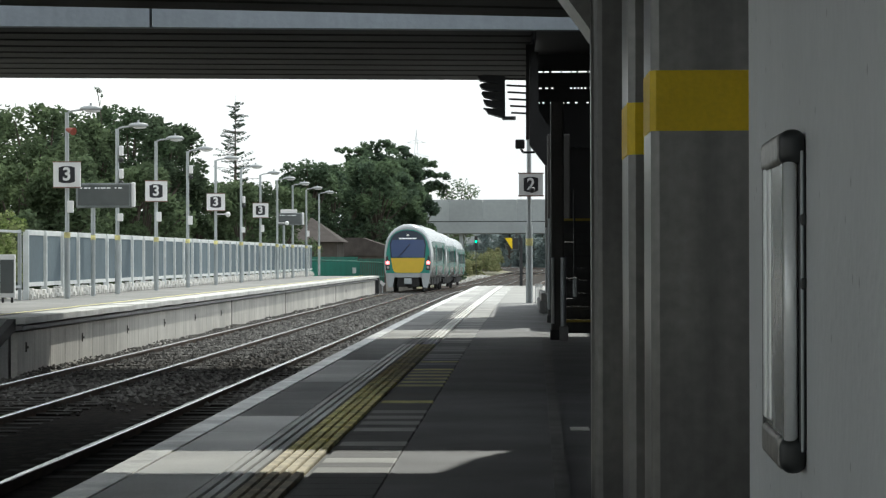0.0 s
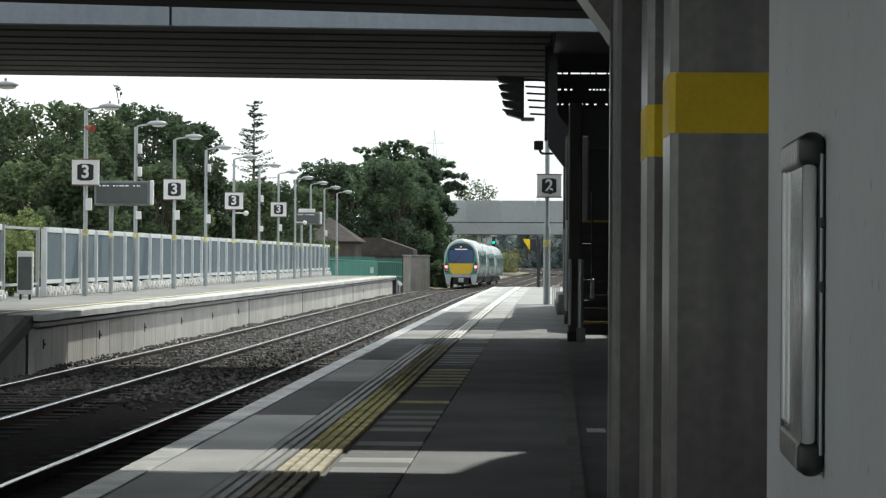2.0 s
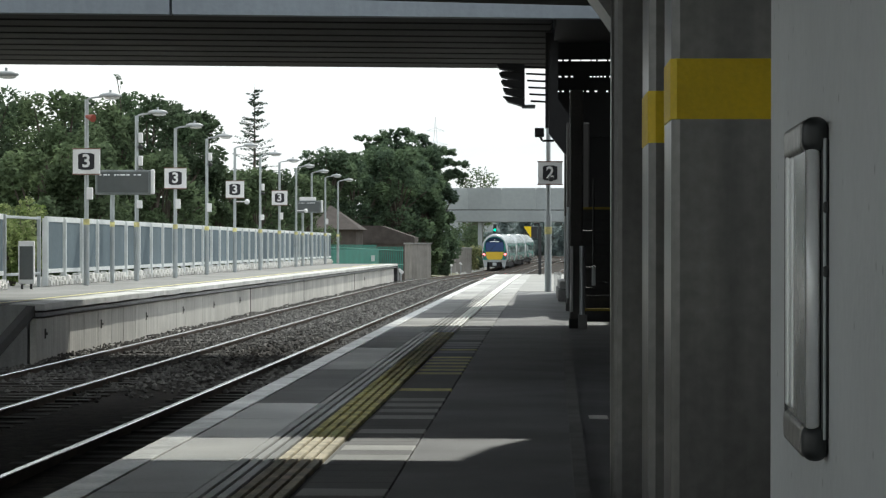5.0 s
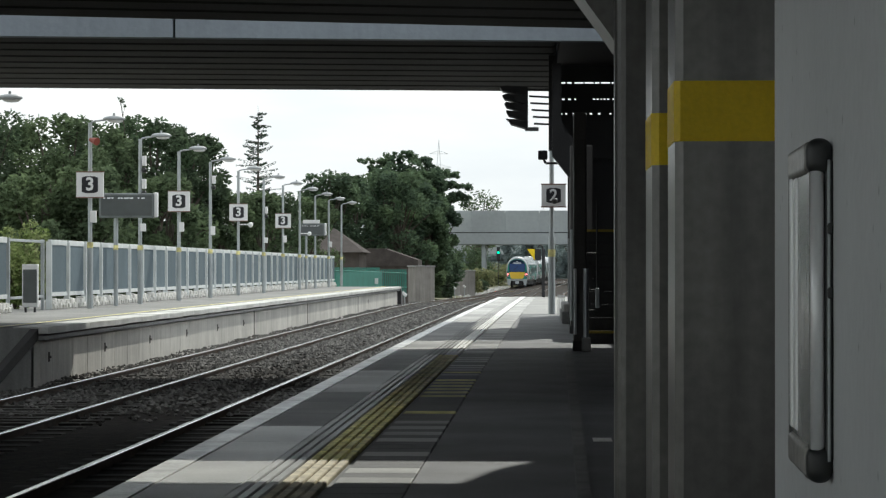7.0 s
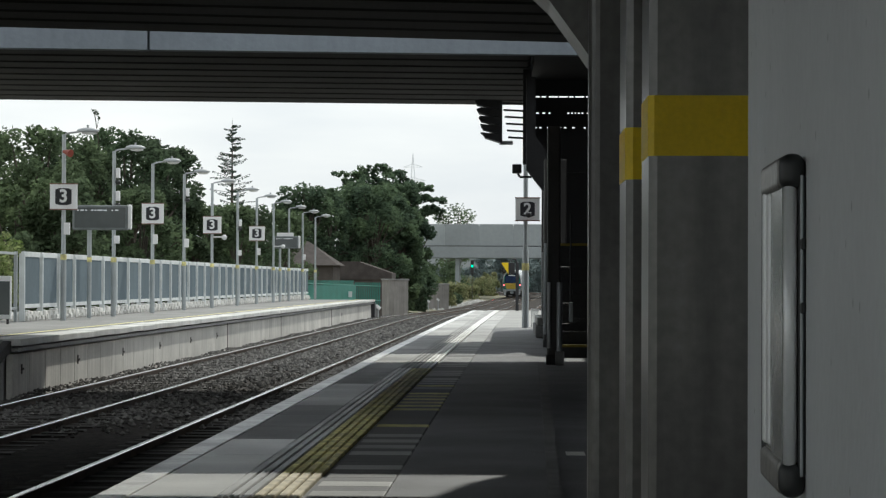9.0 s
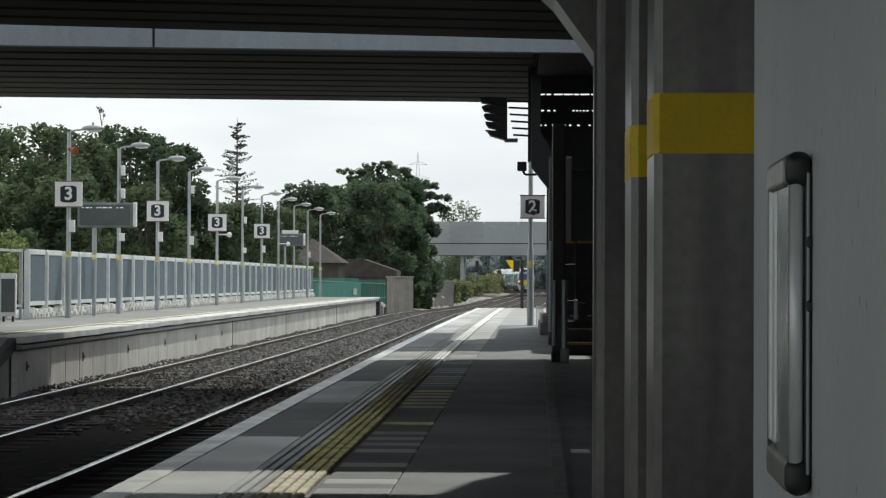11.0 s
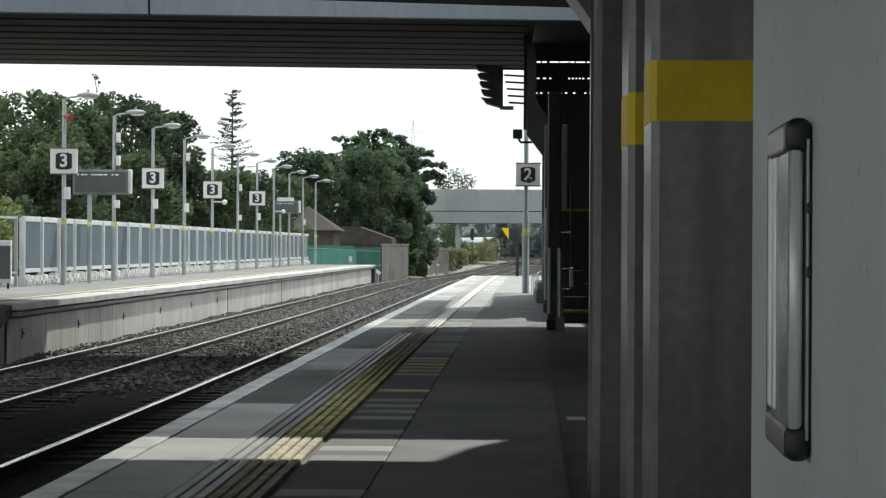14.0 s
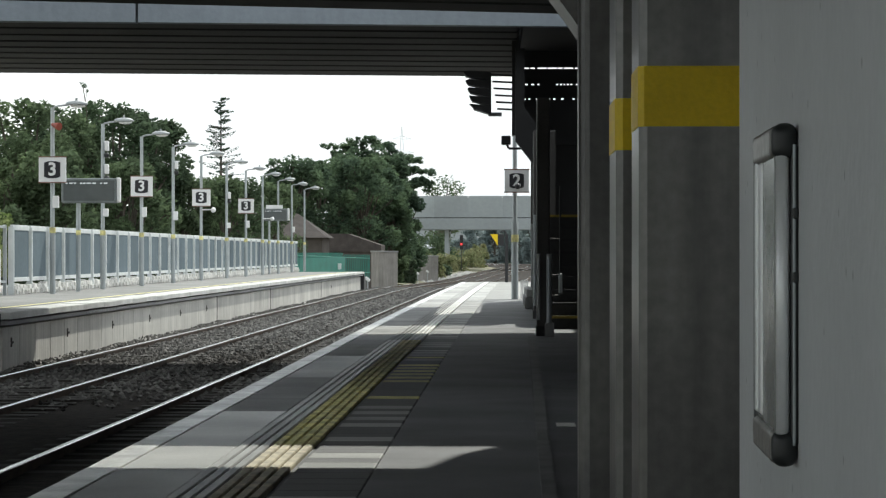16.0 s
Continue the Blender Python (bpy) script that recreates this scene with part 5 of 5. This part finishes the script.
def planting():
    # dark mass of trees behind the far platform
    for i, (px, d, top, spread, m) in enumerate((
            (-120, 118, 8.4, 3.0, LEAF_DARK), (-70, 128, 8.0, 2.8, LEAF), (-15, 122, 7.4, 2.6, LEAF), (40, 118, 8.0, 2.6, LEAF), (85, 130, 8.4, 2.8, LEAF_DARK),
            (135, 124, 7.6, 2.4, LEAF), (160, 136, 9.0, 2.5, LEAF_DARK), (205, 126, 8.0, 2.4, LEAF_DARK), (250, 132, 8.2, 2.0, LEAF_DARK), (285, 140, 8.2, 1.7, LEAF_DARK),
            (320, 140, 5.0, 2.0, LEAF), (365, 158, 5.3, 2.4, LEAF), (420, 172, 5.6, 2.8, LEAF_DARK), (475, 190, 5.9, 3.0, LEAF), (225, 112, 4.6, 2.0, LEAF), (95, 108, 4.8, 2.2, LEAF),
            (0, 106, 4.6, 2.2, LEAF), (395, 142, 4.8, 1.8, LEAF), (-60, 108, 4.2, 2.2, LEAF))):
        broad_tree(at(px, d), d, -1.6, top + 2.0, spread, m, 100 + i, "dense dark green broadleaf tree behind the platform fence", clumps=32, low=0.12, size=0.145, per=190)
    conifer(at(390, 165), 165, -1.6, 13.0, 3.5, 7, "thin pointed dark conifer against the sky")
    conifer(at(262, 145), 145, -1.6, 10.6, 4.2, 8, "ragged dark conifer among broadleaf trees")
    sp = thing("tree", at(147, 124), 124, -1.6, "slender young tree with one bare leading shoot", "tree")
    b = bmesh.new()
    pipe(b, [(0, 0, -0.8), (0.05, 0, 7.5), (0.12, 0, 9.3), (-0.02, 0, 10.3), (-0.1, 0, 10.7)], 0.022, 6)
    pipe(b, [(0.05, 0, 9.9), (0.12, 0, 10.35)], 0.012, 5)
    part("trunk", b, BARK, sp)
    leaf_cloud("crown", [(-0.1, 0, 10.72, 0.16), (0.02, 0, 10.62, 0.12), (0.14, 0, 10.4, 0.08), (0.05, 0, 9.0, 0.3), (-0.2, 0, 8.4, 0.5), (0.3, 0, 8.2, 0.5), (0, 0, 7.4, 0.8)], LEAF_DARK, sp, 0.045, 40, random.Random(71))
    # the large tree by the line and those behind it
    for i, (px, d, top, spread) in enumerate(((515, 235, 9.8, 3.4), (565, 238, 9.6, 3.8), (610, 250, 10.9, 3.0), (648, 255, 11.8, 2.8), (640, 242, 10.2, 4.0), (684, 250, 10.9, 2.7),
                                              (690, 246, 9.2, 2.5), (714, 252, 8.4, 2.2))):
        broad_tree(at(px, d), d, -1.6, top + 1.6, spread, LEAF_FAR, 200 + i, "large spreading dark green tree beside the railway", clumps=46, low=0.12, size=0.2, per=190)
    tiered_tree()
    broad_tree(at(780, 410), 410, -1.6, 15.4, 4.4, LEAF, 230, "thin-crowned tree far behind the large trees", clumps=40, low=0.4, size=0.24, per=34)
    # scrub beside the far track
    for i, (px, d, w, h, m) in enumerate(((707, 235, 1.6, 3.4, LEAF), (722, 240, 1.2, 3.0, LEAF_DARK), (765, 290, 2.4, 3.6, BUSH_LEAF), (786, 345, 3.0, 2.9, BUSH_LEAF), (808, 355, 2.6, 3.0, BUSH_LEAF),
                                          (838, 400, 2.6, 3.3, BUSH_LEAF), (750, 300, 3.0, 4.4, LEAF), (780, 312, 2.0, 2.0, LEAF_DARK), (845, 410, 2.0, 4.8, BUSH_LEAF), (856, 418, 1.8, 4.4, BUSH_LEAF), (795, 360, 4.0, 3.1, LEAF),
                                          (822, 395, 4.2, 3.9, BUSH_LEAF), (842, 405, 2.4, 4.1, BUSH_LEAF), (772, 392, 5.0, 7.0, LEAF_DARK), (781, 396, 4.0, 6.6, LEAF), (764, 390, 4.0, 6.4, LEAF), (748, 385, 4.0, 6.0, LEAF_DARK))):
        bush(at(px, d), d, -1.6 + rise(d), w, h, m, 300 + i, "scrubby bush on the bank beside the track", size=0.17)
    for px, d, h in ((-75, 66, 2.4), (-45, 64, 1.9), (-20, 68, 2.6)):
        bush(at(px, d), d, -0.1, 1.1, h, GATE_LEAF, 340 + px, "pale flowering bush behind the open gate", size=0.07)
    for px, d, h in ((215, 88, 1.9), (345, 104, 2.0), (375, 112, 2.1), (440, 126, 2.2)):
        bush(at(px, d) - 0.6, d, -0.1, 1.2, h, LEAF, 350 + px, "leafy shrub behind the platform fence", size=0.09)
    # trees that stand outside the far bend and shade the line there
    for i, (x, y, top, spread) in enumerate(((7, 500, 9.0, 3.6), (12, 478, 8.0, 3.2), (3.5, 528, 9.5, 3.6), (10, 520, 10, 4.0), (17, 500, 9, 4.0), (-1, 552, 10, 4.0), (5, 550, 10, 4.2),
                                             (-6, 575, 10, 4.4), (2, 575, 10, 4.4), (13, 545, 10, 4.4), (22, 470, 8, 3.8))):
        broad_tree(x, y, -1.6, top, spread, HAZED_WOOD, 400 + i, "green tree outside the far bend of the line, haze in its colour", clumps=30, low=0.08, size=0.3, per=120)
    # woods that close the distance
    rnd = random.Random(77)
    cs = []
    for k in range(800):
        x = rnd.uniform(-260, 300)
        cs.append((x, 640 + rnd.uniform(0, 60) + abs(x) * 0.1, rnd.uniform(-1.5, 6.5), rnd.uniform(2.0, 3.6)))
    tagged(leaf_cloud("far_woods", cs, HAZED_WOOD, None, 0.9, 80, rnd), "green woods closing the distance, haze in their colour", "trees", kind="stuff")


def rubble():
    rnd = random.Random(12)
    verts, faces = [], []
    for i in range(420):
        y = rnd.uniform(262, 352)
        x = FAR_TRACK + bend(y) - rnd.uniform(1.9, 3.4)
        r = rnd.uniform(0.05, 0.2)
        k = len(verts)
        for px, py, pz in ((-1, -1, -0.4), (1, -0.8, -0.4), (0.9, 1, -0.4), (-0.8, 1, -0.4), (0.1, 0, 0.9)):
            verts.append((x + px * r, y + py * r, RAIL_Z - 0.22 + rise(y) + pz * r + rnd.uniform(0, 0.12)))
        faces += [(k, k + 1, k + 4), (k + 1, k + 2, k + 4), (k + 2, k + 3, k + 4), (k + 3, k, k + 4)]
    me = bpy.data.meshes.new("rubble")
    me.from_pydata(verts, [], faces)
    me.materials.append(RUBBLE)
    tagged(new("rubble", me), "pale broken stones along the foot of the bank", "stones", kind="stuff")
    b = bmesh.new()
    sweep(b, [(-9.0, -0.9), (-9.0, 0.1), (-3.6, -0.1), (-1.9, -0.3), (-1.6, -0.9)], lambda y: FAR_TRACK + bend(y), steps(225, 420, 5), RAIL_Z)
    tagged(part("bank", b, GRASS, label="low rough bank beside the far track"), category="bank", kind="structure")


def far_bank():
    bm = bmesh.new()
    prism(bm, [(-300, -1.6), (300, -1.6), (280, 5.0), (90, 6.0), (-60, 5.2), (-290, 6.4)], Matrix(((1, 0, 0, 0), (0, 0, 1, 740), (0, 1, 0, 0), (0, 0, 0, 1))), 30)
    tagged(part("far_bank", bm, HAZED_WOOD, label="green bank in the far distance, haze in its colour"), category="hill", kind="structure")


# ---- the train ----
BODY_W, BODY_H, CAR_L = 1.42, 3.95, 23.2


def car_section(scale=1.0, top=BODY_H):
    """Outline of the body across the train, from the lower right over the roof to the lower left."""
    right = [(1.30, 0.85), (1.40, 1.25), (1.42, 1.9), (1.39, 2.5), (1.29, 3.0), (1.12, 3.35), (0.88, 3.62), (0.62, 3.80), (0.32, 3.92), (0.0, 3.95)]
    pts = right + [(-a, b) for a, b in right[-2::-1]]
    return [(a * scale, 0.85 + (b - 0.85) * (top - 0.85) / (BODY_H - 0.85)) for a, b in pts]


def carriage(rear_cab):
    t = thing("train_carriage", -7, 150, RAIL_Z, "silver and green diesel train carriage" + (", rear cab with yellow panel" if rear_cab else ""), "train", "carriages of the train")
    b = bmesh.new()
    secs = [(0.0, 0.94, 3.74), (0.12, 0.965, 3.85), (0.5, 0.985, 3.92), (1.4, 1.0, 3.95)] if rear_cab else [(0.0, 0.97, 3.9), (0.1, 1.0, 3.95)]
    secs += [(u, 1.0, 3.95) for u in (8, 16)] + [(CAR_L - 0.35, 1.0, 3.95), (CAR_L - 0.25, 0.97, 3.9)]
    rings = [[b.verts.new((px, y, pz)) for px, pz in car_section(s, top)] for y, s, top in secs]
    for r0, r1 in zip(rings, rings[1:]):
        for i in range(len(r0) - 1):
            b.faces.new((r0[i], r0[i + 1], r1[i + 1], r1[i]))
        b.faces.new((r0[-1], r0[0], r1[0], r1[-1]))
    b.faces.new(rings[0])
    b.faces.new(rings[-1][::-1])
    body = part("body", b, TRAIN_SILVER, t, "silver body shell", smooth=False)
    for p in body.data.polygons:
        p.use_smooth = abs(p.normal.y) < 0.5
    # lower side band, windows, doors
    for sx in (-1, 1):
        b = bmesh.new()
        box(b, sx * 1.422 - 0.006, sx * 1.422 + 0.006, 1.6, CAR_L - 0.4, 1.5, 2.95)
        for v in b.verts:
            v.co.x -= sx * max(0, v.co.z - 2.5) * 0.13
        part("side_band", b, TRAIN_TEAL, body, "grey-green band along the windows")
        for y0 in (2.2, 8.4, 10.3, 12.2, 14.1, 19.6):
            b = bmesh.new()
            box(b, sx * 1.425 - 0.008, sx * 1.425 + 0.008, y0, y0 + 1.6, 1.8, 2.6, 0.003)
            part("window", b, TRAIN_SIDE_GLASS, body)
        for y0 in (5.6, 17.2):
            b = bmesh.new()
            box(b, sx * 1.42 - 0.012, sx * 1.42 + 0.012, y0, y0 + 1.4, 0.95, 2.75, 0.004)
            door = part("door", b, TRAIN_GREEN, body, "green passenger door")
            b = bmesh.new()
            box(b, sx * 1.435 - 0.004, sx * 1.435 + 0.008, y0 + 0.15, y0 + 1.25, 1.6, 2.5)
            part("pane", b, TRAIN_SIDE_GLASS, door)
    for y0, y1 in ((5.4, 8.2), (8.9, 12.6), (13.2, 17.6)):
        b = bmesh.new()
        box(b, -1.15, 1.15, y0, y1, 0.34, 0.9, 0.05)
        part("underframe_box", b, TRAIN_UNDER, t)
    b = bmesh.new()
    box(b, -0.5, 0.5, 6, 10, 3.7, 3.93, 0.02)
    part("roof_unit", b, LAMP_GREY, t)
    for y0 in (2.9, CAR_L - 3.2):
        b = bmesh.new()
        box(b, -1.15, 1.15, y0 - 1.4, y0 + 1.4, 0.42, 0.72, 0.04)
        bog = part("bogie", b, TRAIN_UNDER, t)
        for sy in (-1.2, 1.2):
            b = bmesh.new()
            for sx in (-0.84, 0.84):
                rod(b, (sx - 0.07, y0 + sy, 0.43), (sx + 0.07, y0 + sy, 0.43), 0.43, n=18)
            rod(b, (-0.8, y0 + sy, 0.43), (0.8, y0 + sy, 0.43), 0.09, n=8)
            part("wheelset", b, TRAIN_UNDER, bog)
    if rear_cab:
        def face(name, outline, depth, material, label="", y=-0.03):
            bb = bmesh.new()
            prism(bb, outline, Matrix(((1, 0, 0, 0), (0, 0, 1, y), (0, 1, 0, 0), (0, 0, 0, 1))), depth)
            return part(name, bb, material, body, label)
        arch = [(1.25, 1.10), (1.24, 2.3), (1.12, 2.9), (0.94, 3.25), (0.66, 3.48), (0.33, 3.60), (0, 3.62)]
        face("cab_surround", arch + [(-a, z) for a, z in arch[-2::-1]], 0.06, TRAIN_GREEN, "green cab surround", -0.03)
        dark = [(0.99, 1.99), (1.05, 2.75), (0.98, 3.08), (0.80, 3.32), (0.57, 3.46), (0.28, 3.55), (0, 3.57)]
        face("windscreen", dark + [(-a, z) for a, z in dark[-2::-1]], 0.03, TRAIN_GLASS, "dark glazed windscreen", -0.05)
        face("pane", [(-0.92, 2.02), (0.92, 2.02), (0.98, 2.72), (0.90, 3.02), (-0.90, 3.02), (-0.98, 2.72)], 0.012, TRAIN_PANE, "blue tinted pane", -0.056)
        face("destination_display", [(-0.5, 3.06), (0.5, 3.06), (0.5, 3.13), (-0.5, 3.13)], 0.012, LED, "lit destination strip", -0.058)
        face("yellow_panel", [(-0.66, 1.12), (0.66, 1.12), (0.82, 1.22), (0.88, 1.38), (0.98, 1.97), (-0.98, 1.97), (-0.88, 1.38), (-0.82, 1.22)], 0.03, TRAIN_YELLOW, "yellow warning panel", -0.052)
        for sx in (-1, 1):
            face("light_cluster", [(sx * 1.04, 1.27), (sx * 1.28, 1.27), (sx * 1.27, 2.0), (sx * 1.16, 2.15)], 0.03, SIGN_BLACK, "", -0.05)
            bb = bmesh.new()
            rod(bb, (sx * 1.17, -0.075, 1.70), (sx * 1.17, -0.03, 1.70), 0.105, n=14)
            part("tail_light", bb, RED_LIGHT, body, "lit red tail light")
            bb = bmesh.new()
            rod(bb, (sx * 1.15, -0.07, 1.43), (sx * 1.15, -0.03, 1.43), 0.07, n=12)
            part("headlight", bb, LAMP_GREY, body)
            bb = bmesh.new()
            prism(bb, [(sx * 0.88, 0.30), (sx * 1.10, 0.26), (sx * 1.20, 0.5), (sx * 1.29, 1.1), (sx * 0.78, 1.1), (sx * 0.66, 0.90), (sx * 0.78, 0.84)], Matrix(((1, 0, 0, 0), (0, 0, 1, -0.03), (0, 1, 0, 0), (0, 0, 0, 1))), 0.9)
            part("skirt", bb, TRAIN_SILVER, body, "silver corner skirt")
        bb = bmesh.new()
        rod(bb, (-0.55, -0.06, 2.02), (0.1, -0.07, 2.75), 0.02, n=6)
        part("wiper", bb, RUBBER, body)
        face("valance", [(-0.8, 0.88), (0.8, 0.88), (0.85, 1.09), (-0.85, 1.09)], 0.4, TRAIN_SILVER, "", -0.03)
        bb = bmesh.new()
        box(bb, -0.62, 0.62, 0.1, 0.9, 0.3, 1.04, 0.03)
        part("coupler_recess", bb, TRAIN_UNDER, body)
        bb = bmesh.new()
        box(bb, -0.22, 0.22, -0.25, 0.3, 0.46, 0.8, 0.04)
        part("coupler", bb, GALV, body, "grey automatic coupler")
        face("logo", [(-0.05, 3.34), (0.05, 3.34), (0.09, 3.24), (-0.09, 3.24)], 0.01, SIGN_WHITE, "", -0.055)
    else:
        b = bmesh.new()
        box(b, -0.6, 0.6, -0.3, 0.1, 0.95, 3.3, 0.03)
        part("gangway", b, RUBBER, body)
    return t


far_platform_things()
near_platform_things()
green_lamp_mask, red_lamp_mask = trackside()
planting()
rubble()
far_bank()
carriages = [carriage(True), carriage(False), carriage(False)]


# ---- movement ----
# seconds and how far along the line the train's rear end stands
TRAIN_ROWS = [(0.0, 149.5), (1.0, 179), (2.0, 207.5), (3.0, 236), (4.0, 263), (5.0, 285), (6.3, 313), (7.5, 342), (9.0, 379), (10.0, 403), (11.3, 433), (12.5, 462), (14.0, 497), (15.0, 519), (16.0, 541)]


def train_at(t):
    return float(np.interp(t, [r[0] for r in TRAIN_ROWS], [r[1] for r in TRAIN_ROWS]))


def car_pose(y):
    a, c = y + 2.9, y + CAR_L - 3.2
    xa, xc = FAR_TRACK + bend(a), FAR_TRACK + bend(c)
    ang = math.atan2(xc - xa, c - a)
    return pose(xa - 2.9 * math.tan(ang), y, RAIL_Z + rise(a), 0, 0, -math.degrees(ang))


def motions():
    times = [0.5 * i for i in range(33)]
    for k, car in enumerate(carriages):
        walk(car, [(t, car_pose(train_at(t) + k * CAR_L)) for t in times])
    # added covers slide to switch the signal: over the green lamp once the train has passed, off the red lamp near the
    # end
    walk(green_lamp_mask, [(0, pose(0, 0, 4.9)), (9.6, pose(0, 0, 4.9)), (10.4, pose(0, 0, 4.35)), (16, pose(0, 0, 4.35))])
    walk(red_lamp_mask, [(0, pose(0, 0, 3.5)), (15.2, pose(0, 0, 3.5)), (15.5, pose(0, 0, 3.0)), (16, pose(0, 0, 3.0))])


motions()
